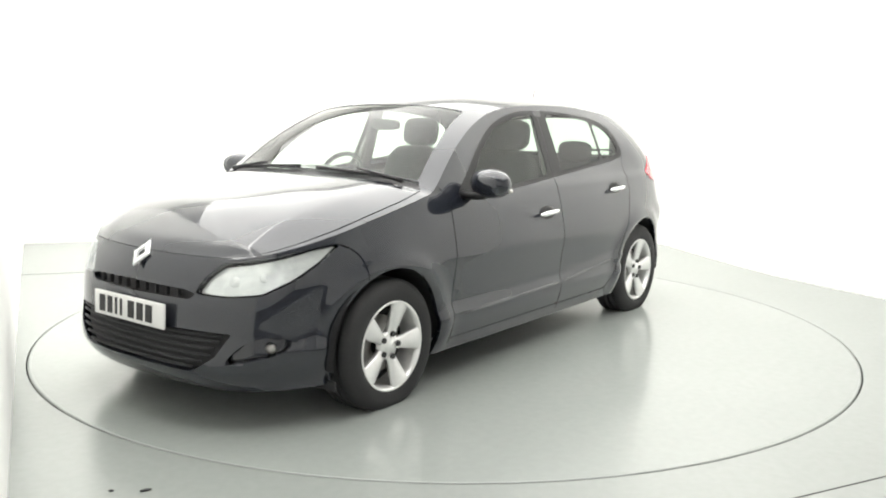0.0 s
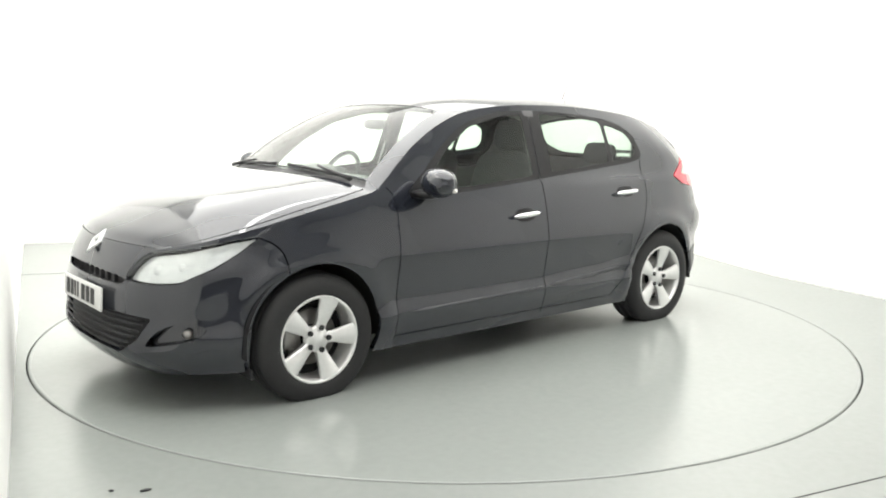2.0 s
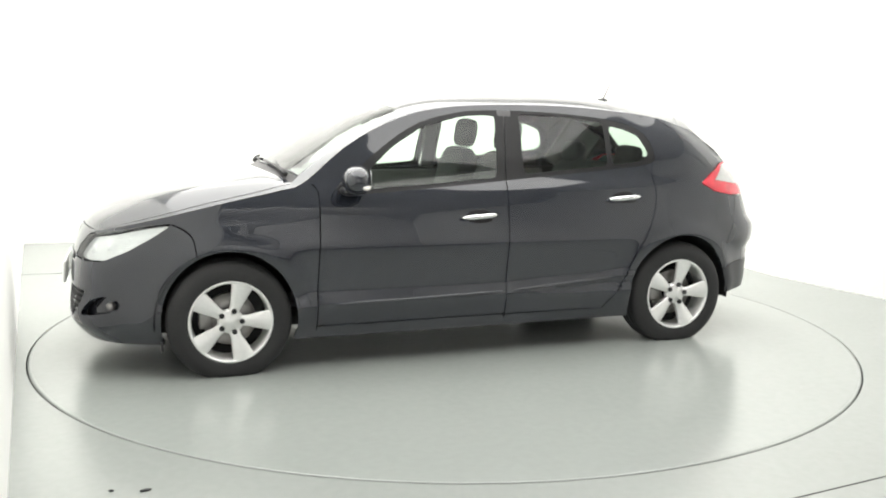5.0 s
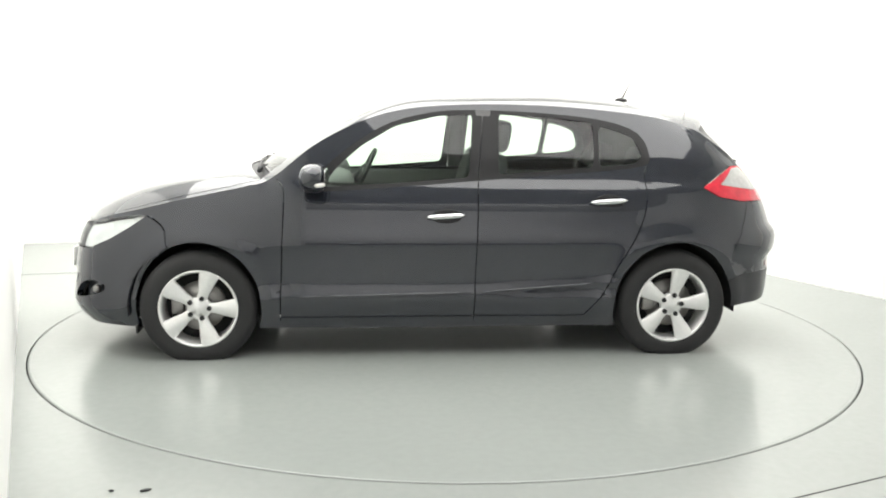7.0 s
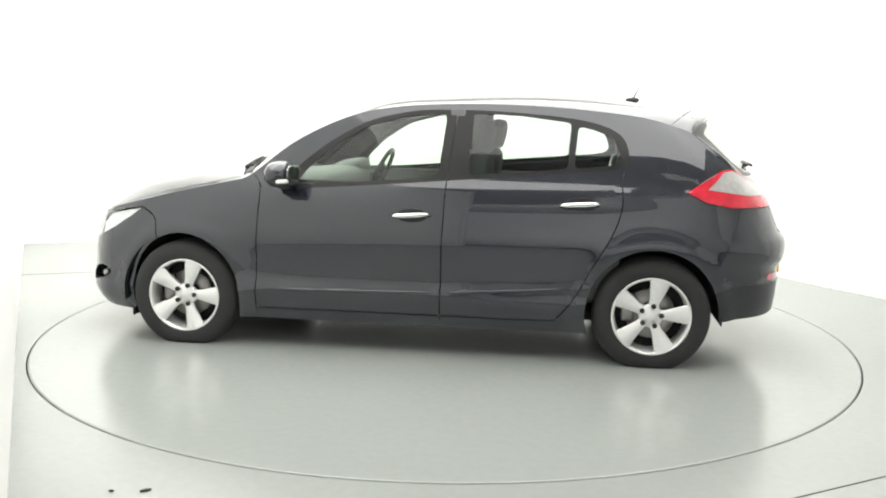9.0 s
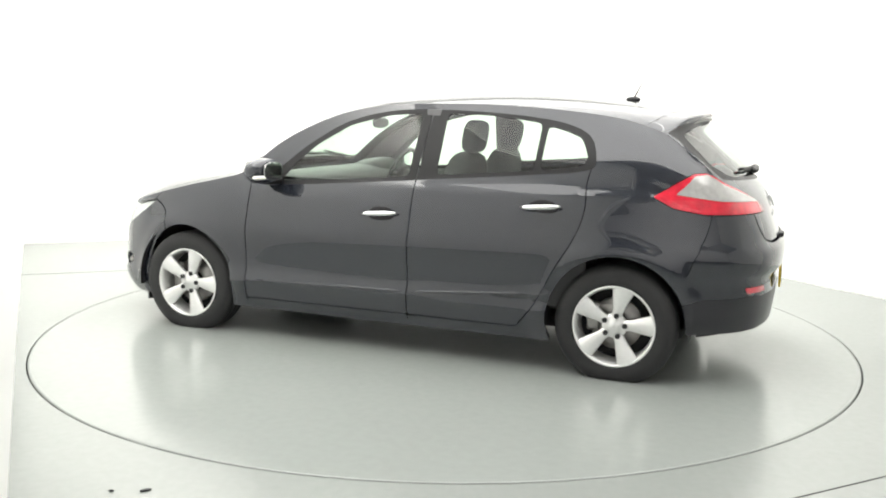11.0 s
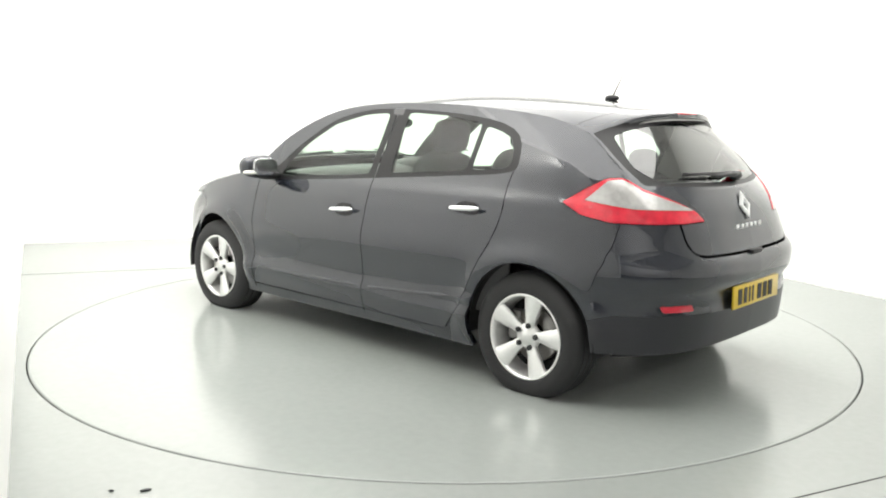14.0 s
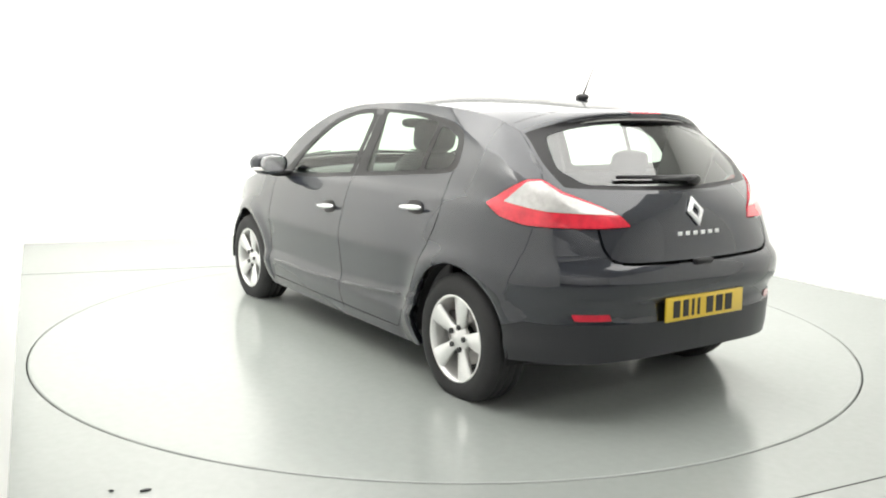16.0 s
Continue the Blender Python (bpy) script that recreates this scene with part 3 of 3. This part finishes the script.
    tgaps = gap_polys([(4.62, 0.93), (3.5, 0.955), (2.0, 0.965), (1.0, 0.96), (0.35, 0.95), (0.06, 0.90)], 0.0045)
    tgaps += gap_polys([(4.62, -0.93), (3.5, -0.955), (2.0, -0.965), (1.0, -0.96), (0.35, -0.95), (0.06, -0.90)], 0.0045)
    tgaps += gap_polys([(0.05, b) for b in np.linspace(-0.92, 0.92, 13)], 0.03)
    tgaps += gap_polys([(11.75, b) for b in np.linspace(-0.97, 0.97, 9)], 0.008)
    stop = [(12.02, -0.17), (12.02, 0.17), (12.35, 0.16), (12.35, -0.16)]
    for p in [screen, back, back_frame, cowl, stop] + tgaps:
        cut(bm, p)
    zones = sort_faces(bm, [("gap", tgaps), ("screen", [screen]), ("cowl", [cowl]), ("back", [back]), ("stop", [stop]), ("back_frame", [back_frame])])
    for isl in islands(zones[None]):
        if len(isl) < 6:
            continue
        ct = np.mean([f.calc_center_median().x for f in isl])
        cb = np.mean([f.calc_center_median().y for f in isl])
        name = "bonnet" if ct < 4 and abs(cb) < 0.5 else "roof_spoiler" if ct > 11.75 and abs(cb) < 0.4 else "roof"
        patch(name, isl, top_side, PAINT, root, False, "", 0.0, 0.01).location = k
    for zone, name, mat, inset, label in (("screen", "windscreen", GLASS, 0.003, "green-tinted windscreen"), ("cowl", "cowl_panel", BLACK, 0.012, "black plastic cowl"),
                                          ("back", "rear_window", BACK_GLASS, 0.003, "green-tinted rear window"), ("back_frame", "rear_window_surround", GLOSSBLACK, 0.001, "black rear window surround"),
                                          ("stop", "high_brake_light", RED, -0.002, "red high-level brake light")):
        ob = patch(name, zones[zone], top_side, mat, root, False, label, inset)
        ob.location = k
        if mat in (GLASS, BACK_GLASS):
            ob.visible_shadow = False
    bm.free()

    # headlining under the roof
    ts, bs = np.linspace(8.0, 12.3, 22), np.linspace(-0.94, 0.94, 15)
    verts = [tuple(top_side(t, b) - np.array((0, 0, 0.03))) for t in ts for b in bs]
    faces = [(i * 15 + j, i * 15 + j + 1, (i + 1) * 15 + j + 1, (i + 1) * 15 + j) for i in range(21) for j in range(14)]
    mesh_object("headlining", verts, faces, LINING, root, "pale headlining").location = k

    def add(name, bm, mat, label="", parent=root, smooth=True):
        ob = part(name, bm, mat, parent, label, smooth)
        if parent is root:
            ob.location = k
        return ob

    # underside, wheel-arch liners
    add("underbody", box((3.4, 1.36, 0.08), (0.05, 0, 0.245), 0.03), DARK, "dark underbody")
    for hx in (HUB_X, -HUB_X):
        for sg in (1, -1):
            verts, faces = [], []
            n = 26
            for y in (0.825, 0.45):
                for a in np.linspace(-0.12, math.pi + 0.12, n):
                    r = ARCH + 0.012
                    verts.append((hx + r * math.cos(a), y * sg, HUB_Z + r * math.sin(a)))
            faces = [(i, i + 1, n + i + 1, n + i) for i in range(n - 1)] + [tuple(range(n, 2 * n))]
            mesh_object("wheel_arch_liner", verts, faces, DARK, root, "dark wheel arch liner", False).location = k
    return root, k, add


# ---------------------------------------------------------------- wheels
def wheel_meshes():
    out = {}
    r = 0.315
    prof = [(0.205, -0.10), (0.225, -0.108), (0.262, -0.110), (0.293, -0.100), (0.308, -0.085), (r, -0.06), (r, -0.047), (r - 0.008, -0.044), (r - 0.008, -0.037), (r, -0.034), (r + 0.001, -0.006), (r - 0.007, -0.004),
            (r - 0.007, 0.004), (r + 0.001, 0.006), (r, 0.034), (r - 0.008, 0.037), (r - 0.008, 0.044), (r, 0.047), (r, 0.06), (0.308, 0.085), (0.293, 0.100), (0.262, 0.110), (0.225, 0.108), (0.208, 0.098), (0.205, 0.08)]
    v, f = lathe(prof, 64)
    v = [(x, y, max(z, -HUB_Z + 0.001)) for x, y, z in v]
    out["tyre"] = (v, f)
    out["rim_ring"] = lathe([(0.206, 0.085), (0.213, 0.100), (0.211, 0.104), (0.204, 0.104), (0.198, 0.097), (0.192, 0.075), (0.188, 0.0), (0.19, -0.09)], 64)
    out["disc"] = lathe([(0.06, 0.02), (0.135, 0.02), (0.135, -0.01), (0.06, -0.01)], 40)
    out["hub"] = lathe([(0.19, -0.012), (0.001, -0.012)], 32)
    return out


def wheel(add_to, at, right, shapes, turn):
    m = Matrix.Translation(at) @ Matrix.Rotation(math.pi if right else 0, 4, "Z")
    w = mesh_object("wheel", *shapes["tyre"], RUBBER, add_to, "black road tyre on a silver five-spoke alloy rim")
    w.matrix_local = m
    mesh_object("rim", *shapes["rim_ring"], ALLOY, w, "silver alloy rim")
    mesh_object("brake_disc", *shapes["disc"], STEEL, w, "bare steel brake disc")
    mesh_object("brake_backing", *shapes["hub"], DARK, w)
    part("brake_caliper", box((0.07, 0.05, 0.15), (0.12, 0.01, 0.03), 0.012), STEEL, w)
    for i in range(5):
        a = turn + i * 2 * math.pi / 5
        # spoke: broad at the rim, waisted at the hub, dished inwards
        rows = []
        for rr, half, y, th in ((0.02, 0.026, 0.076, 0.03), (0.052, 0.027, 0.080, 0.03), (0.085, 0.029, 0.086, 0.03), (0.13, 0.041, 0.093, 0.028), (0.17, 0.050, 0.098, 0.024), (0.204, 0.059, 0.100, 0.02)):
            rows.append([(rr, -half, y - 0.010), (rr, -half * 0.86, y), (rr, 0, y + 0.003), (rr, half * 0.86, y), (rr, half, y - 0.010), (rr, half * 0.9, y - th), (rr, -half * 0.9, y - th)])
        verts = []
        for row in rows:
            for rr, s, y in row:
                verts.append((rr * math.cos(a) - s * math.sin(a), y, rr * math.sin(a) + s * math.cos(a)))
        faces = [(j * 7 + q, j * 7 + (q + 1) % 7, (j + 1) * 7 + (q + 1) % 7, (j + 1) * 7 + q) for j in range(len(rows) - 1) for q in range(7)]
        mesh_object("spoke", verts, faces, ALLOY, w)
        b = a
        bt = bmesh.new()
        bmesh.ops.create_cone(bt, cap_ends=True, segments=12, radius1=0.0135, radius2=0.0125, depth=0.026, matrix=Matrix.Translation((0.056 * math.cos(b), 0.080, 0.056 * math.sin(b))) @ Matrix.Rotation(math.pi / 2, 4, "X"))
        part("wheel_bolt", bt, BLACK, w, "", False)
    v, f = lathe([(0.066, 0.055), (0.064, 0.076), (0.052, 0.082), (0.032, 0.086), (0.028, 0.091), (0.001, 0.093)], 32)
    mesh_object("hub_cap", v, f, ALLOY, w)
    return w


# ---------------------------------------------------------------- fittings of the car
def emblem(add, at, normal_tilt, facing, size):
    """Plain chrome rhombus with an open middle."""
    w, h, t = 0.40 * size, 0.52 * size, 0.012
    verts, faces = [], []
    ring = [(0, h), (w, 0), (0, -h), (-w, 0)]
    for s, d in ((1.0, 0.0), (1.0, t * 0.6), (0.78, t), (0.52, t), (0.46, 0.0)):
        verts += [(d, y * s, z * s) for y, z in ring]
    for i in range(4):
        for j in range(4):
            faces.append((i * 4 + j, i * 4 + (j + 1) % 4, (i + 1) * 4 + (j + 1) % 4, (i + 1) * 4 + j))
    bm = bmesh.new()
    vs = [bm.verts.new(v) for v in verts]
    for f in faces:
        bm.faces.new([vs[i] for i in f])
    bmesh.ops.recalc_face_normals(bm, faces=bm.faces)
    m = Matrix.Translation(at) @ Matrix.Rotation(0 if facing > 0 else math.pi, 4, "Z") @ Matrix.Rotation(normal_tilt, 4, "Y")
    bmesh.ops.transform(bm, matrix=m, verts=bm.verts)
    add("badge", bm, SATIN, "chrome rhombus badge", smooth=False)


def number_plate(add, x, z, mat, facing, label, tilt):
    m = Matrix.Translation((x, 0, z)) @ Matrix.Rotation(tilt, 4, "Y")
    bm = box((0.012, 0.52, 0.111), (0, 0, 0), 0.004)
    bmesh.ops.transform(bm, matrix=m, verts=bm.verts)
    p = add("number_plate", bm, mat, label)
    cells = [(-0.195, 0.044), (-0.135, 0.036), (-0.088, 0.016), (-0.050, 0.016), (0.025, 0.046), (0.090, 0.046), (0.155, 0.048)]
    for c, w in cells:
        bm = box((0.003, w, 0.076), (0.0075 * facing, c * facing, 0.0), 0.001)
        bmesh.ops.transform(bm, matrix=m, verts=bm.verts)
        part("plate_bar", bm, INK, p, "", False)


def fittings(root, k, add):
    shapes = wheel_meshes()
    for hx, turn in ((HUB_X, math.pi), (-HUB_X, math.pi - 0.1)):
        for right in (False, True):
            y = (0.740 if hx > 0 else 0.747) * (-1 if right else 1)
            wheel(root, (hx + k[0], y + k[1], HUB_Z), right, shapes, turn)
    # plates and badges
    number_plate(add, 2.126, 0.478, PLATE_W, 1, "white front number plate with black bars", -0.05)
    number_plate(add, -2.090, 0.508, PLATE_Y, -1, "yellow rear number plate with black bars", 0.02)
    emblem(add, (2.046, 0, 0.715), -0.75, 1, 0.135)
    emblem(add, (float(side(LEN, 0.925)[0]) - 0.003, 0, 0.925), -0.42, -1, 0.135)
    for i, y in enumerate(np.linspace(-0.125, 0.125, 6)):
        q = side(u_y(abs(y), 0.832, False), 0.832)
        add("lettering_bar", box((0.006, 0.027, 0.019), (q[0] - 0.002, y, 0.832), 0.002), SATIN, "chrome model lettering as plain bars")
    # lower grille slats and upper slot bar
    for z in (0.275, 0.305, 0.335, 0.365, 0.395, 0.418):
        w = float(np.interp(z, (0.255, 0.33, 0.43), (0.35, 0.46, 0.52)))
        line = []
        for y in np.linspace(-w, w, 17):
            q = side(u_y(abs(y), z, True), z, 0.012)
            line.append((q[0], y, q[2]))
        add("grille_slat", tube(line, 0.0065, 6), BLACK, "black grille slat")
    for y in np.linspace(-0.28, 0.28, 9):
        q = side(u_y(abs(y), 0.58, True), 0.58, 0.012)
        add("grille_rib", box((0.02, 0.006, 0.04), (q[0], y, 0.58), 0.002), BLACK)
    add("tailgate_catch", box((0.03, 0.11, 0.022), (-2.082, 0.02, 0.712), 0.006), BLACK, "black tailgate handle recess")
    for sg in (1, -1):
        # fog lamp
        q = side(*F(0.655, 0.368), 0.03)
        bm = bmesh.new()
        bmesh.ops.create_uvsphere(bm, u_segments=20, v_segments=12, radius=0.024)
        bmesh.ops.translate(bm, vec=(q[0], q[1] * sg, q[2]), verts=bm.verts)
        add("fog_light", bm, STEEL, "round grey fog light")
        # door handles
        for x, z in ((-0.01, 0.792), (-0.92, 0.873)):
            c = side(u_x(x, z), z)
            bm = blob((0.165, 0.010, 0.088), (c[0] - 0.005, (c[1] + 0.001) * sg, z - 0.004), Matrix.Rotation(0.12 * sg, 4, "X"), 2.2, 20)
            cup = add("handle_recess", bm, GLOSSBLACK, "dark door handle recess")
            line = [(c[0] + d, (c[1] + 0.034 - 0.9 * d * d) * sg, z + 0.004 - d * 0.06) for d in np.linspace(-0.105, 0.105, 9)]
            bm = tube(line, [0.006, 0.012, 0.0145, 0.0145, 0.0145, 0.0145, 0.0145, 0.012, 0.006], 10)
            add("door_handle", bm, CHROME, "chrome door handle")
        # lower door mouldings
        for x0, x1, z0, z1 in ((0.80, -0.155, 0.352, 0.372), (-0.215, -0.86, 0.374, 0.42)):
            line = []
            for s in np.linspace(0, 1, 13):
                x, z = x0 + (x1 - x0) * s, z0 + (z1 - z0) * s
                c = side(u_x(x, z), z)
                line.append((c[0], (c[1] - 0.001) * sg, z))
            add("door_moulding", tube(line, [0.002] + [0.008] * 11 + [0.002], 8), PAINT, "body-coloured door moulding")
        # mirrors
        bm = blob((0.15, 0.245, 0.145), (0.69, 0.940 * sg, 1.005), Matrix.Rotation(-0.25 * sg, 4, "Z"), 2.3, 24)
        for v in bm.verts:
            if v.co.x < 0.65:
                v.co.x = 0.65 + (v.co.x - 0.65) * 0.35
        mir = add("door_mirror", bm, PAINT, "graphite grey door mirror")
        part("mirror_glass", blob((0.006, 0.165, 0.105), (0.626, 0.935 * sg, 1.005), Matrix.Rotation(-0.12 * sg, 4, "Z"), 3), CHROME, mir, "mirror glass")
        part("indicator_lens", blob((0.035, 0.085, 0.026), (0.66, 1.023 * sg, 0.972), Matrix.Rotation(-0.55 * sg, 4, "Z"), 2.5), AMBER, mir, "pale indicator lens")
        part("mirror_stalk", blob((0.11, 0.16, 0.045), (0.70, 0.850 * sg, 0.942), None, 3), GLOSSBLACK, mir, "black mirror stalk")
        # front seats, in charcoal cloth
        y = 0.36 * sg
        seat = add("front_seat", blob((0.54, 0.50, 0.20), (0.06, y, 0.50), Matrix.Rotation(-0.12, 4, "Y"), 4), FABRIC, "charcoal cloth front seat")
        part("seat_back", blob((0.16, 0.48, 0.66), (-0.28, y, 0.80), Matrix.Rotation(-0.24, 4, "Y"), 4), FABRIC, seat)
        part("headrest", blob((0.10, 0.27, 0.19), (-0.385, y, 1.215), Matrix.Rotation(-0.18, 4, "Y"), 3.5), FABRIC, seat, "charcoal headrest")
        for d in (-0.06, 0.06):
            part("headrest_post", tube([(-0.36, y + d, 1.08), (-0.385, y + d, 1.18)], 0.006), CHROME, seat)
        # rear headrests
        add("rear_headrest", blob((0.09, 0.25, 0.15), (-1.22, 0.37 * sg, 1.085), Matrix.Rotation(-0.2, 4, "Y"), 3.5), FABRIC, "charcoal rear headrest")
        # inner door cards and pillars
        add("door_card", box((2.05, 0.03, 0.60), (-0.12, 0.750 * sg, 0.645), 0.01, Matrix.Rotation(0.06 * sg, 4, "X")), DASH, "grey inner door card")
        add("centre_pillar_trim", box((0.09, 0.03, 0.42), (-0.235, 0.680 * sg, 1.165), 0.008, Matrix.Rotation(0.30 * sg, 4, "X")), DASH, "dark inner pillar trim")
        add("rear_pillar_trim", box((0.30, 0.03, 0.36), (-1.36, 0.660 * sg, 1.10), 0.01, Matrix.Rotation(0.30 * sg, 4, "X") @ Matrix.Rotation(-0.5, 4, "Y")), DASH, "dark inner rear pillar trim")
        # wipers
        line = [top_side(4.95 + 0.16 * s, b) + np.array((0, 0, 0.008)) for s, b in zip(np.linspace(0, 1, 9), np.linspace(0.72 * sg, 0.08 * sg, 9))]
        wp = add("wiper", tube(line, 0.008, 6), BLACK, "black windscreen wiper")
        line = [top_side(4.80 + 0.3 * s, b) + np.array((0, 0, 0.02)) for s, b in zip(np.linspace(0, 1, 5), np.linspace(0.80 * sg, 0.42 * sg, 5))]
        part("wiper_arm", tube(line, [0.014, 0.010, 0.009, 0.008, 0.006], 6), BLACK, wp)
    add("rear_bench", blob((0.50, 1.28, 0.22), (-0.88, 0, 0.52), Matrix.Rotation(-0.1, 4, "Y"), 5), FABRIC, "charcoal cloth rear bench")
    add("rear_bench_back", blob((0.15, 1.26, 0.58), (-1.17, 0, 0.76), Matrix.Rotation(-0.3, 4, "Y"), 5), FABRIC, "charcoal cloth bench back")
    add("parcel_shelf", box((0.5, 1.12, 0.02), (-1.52, 0, 0.97), 0.005), DASH, "grey parcel shelf")
    add("cabin_floor", box((2.6, 1.4, 0.03), (-0.2, 0, 0.33), 0.0), DASH, "dark cabin floor")
    # dashboard with cowl and steering wheel on the car's right
    add("dashboard", blob((0.62, 1.40, 0.36), (0.78, 0, 0.80), Matrix.Rotation(0.10, 4, "Y"), 4, 28), DASH, "dark grey dashboard")
    add("instrument_hood", blob((0.22, 0.40, 0.12), (0.62, -0.36, 0.965), Matrix.Rotation(0.2, 4, "Y"), 3), DASH, "instrument hood")
    bm = bmesh.new()
    ring = []
    m = Matrix.Translation((0.42, -0.36, 0.93)) @ Matrix.Rotation(math.radians(64), 4, "Y")
    n1, n2 = 36, 8
    for i in range(n1):
        a = 2 * math.pi * i / n1
        row = []
        for j in range(n2):
            b = 2 * math.pi * j / n2
            r = 0.178 + 0.015 * math.cos(b)
            row.append(bm.verts.new(m @ Vector((r * math.cos(a), r * math.sin(a), 0.015 * math.sin(b)))))
        ring.append(row)
    for i in range(n1):
        for j in range(n2):
            bm.faces.new((ring[i][j], ring[(i + 1) % n1][j], ring[(i + 1) % n1][(j + 1) % n2], ring[i][(j + 1) % n2]))
    sw = add("steering_wheel", bm, BLACK, "black steering wheel")
    bm = blob((0.14, 0.15, 0.06), (0, 0, 0.01), None, 3)
    bmesh.ops.transform(bm, matrix=m, verts=bm.verts)
    part("wheel_boss", bm, BLACK, sw)
    for a in (0.0, math.pi / 2, math.pi, ):
        d = Vector((math.sin(a), math.cos(a), 0))
        part("wheel_spoke", tube([m @ (d * 0.04), m @ (d * 0.175)], 0.013), BLACK, sw)
    part("steering_column", tube([m @ Vector((0, 0, 0)), (0.7, -0.36, 0.80)], 0.035), BLACK, sw)
    # interior mirror
    add("interior_mirror", blob((0.035, 0.22, 0.065), (0.40, 0, 1.275), None, 3), BLACK, "black interior mirror")
    # aerial
    ant = add("aerial", blob((0.085, 0.045, 0.035), (-1.225, 0, 1.440), None, 2.2), BLACK, "black roof aerial")
    part("aerial_rod", tube([(-1.225, 0, 1.44), (-1.275, 0, 1.54), (-1.365, 0, 1.71)], [0.0055, 0.0025, 0.0012], 6), BLACK, ant)
    # rear wiper
    line = [top_side(14.62 - 0.05 * s, b) + np.array((-0.012, 0, 0.012)) for s, b in zip(np.linspace(0, 1, 9), np.linspace(-0.12, 0.55, 9))]
    rw = add("rear_wiper", tube(line, 0.009, 6), BLACK, "black rear wiper")
    part("wiper_pivot", blob((0.05, 0.09, 0.05), tuple(top_side(14.7, -0.12) + np.array((-0.015, 0, 0.012))), None, 2.3), BLACK, rw)
    part("wiper_arm", tube([top_side(14.7, b) + np.array((-0.025, 0, 0.02)) for b in np.linspace(-0.12, 0.30, 6)], [0.016, 0.013, 0.011, 0.010, 0.009, 0.008], 6), BLACK, rw)
    for sg in (1, -1):
        add("mud_flap", box((0.012, 0.15, 0.045), (1.655, 0.725 * sg, 0.165), 0.003), BLACK, "black air deflector flap")


turntable = studio()
car_root, car_at, car_add = car()
fittings(car_root, car_at, car_add)


def motions():
    rows = [(t, pose(0, 0, 0, 0, 0, a)) for t, a in TURN]
    walk(turntable, rows)
    walk(car_root, rows)


motions()
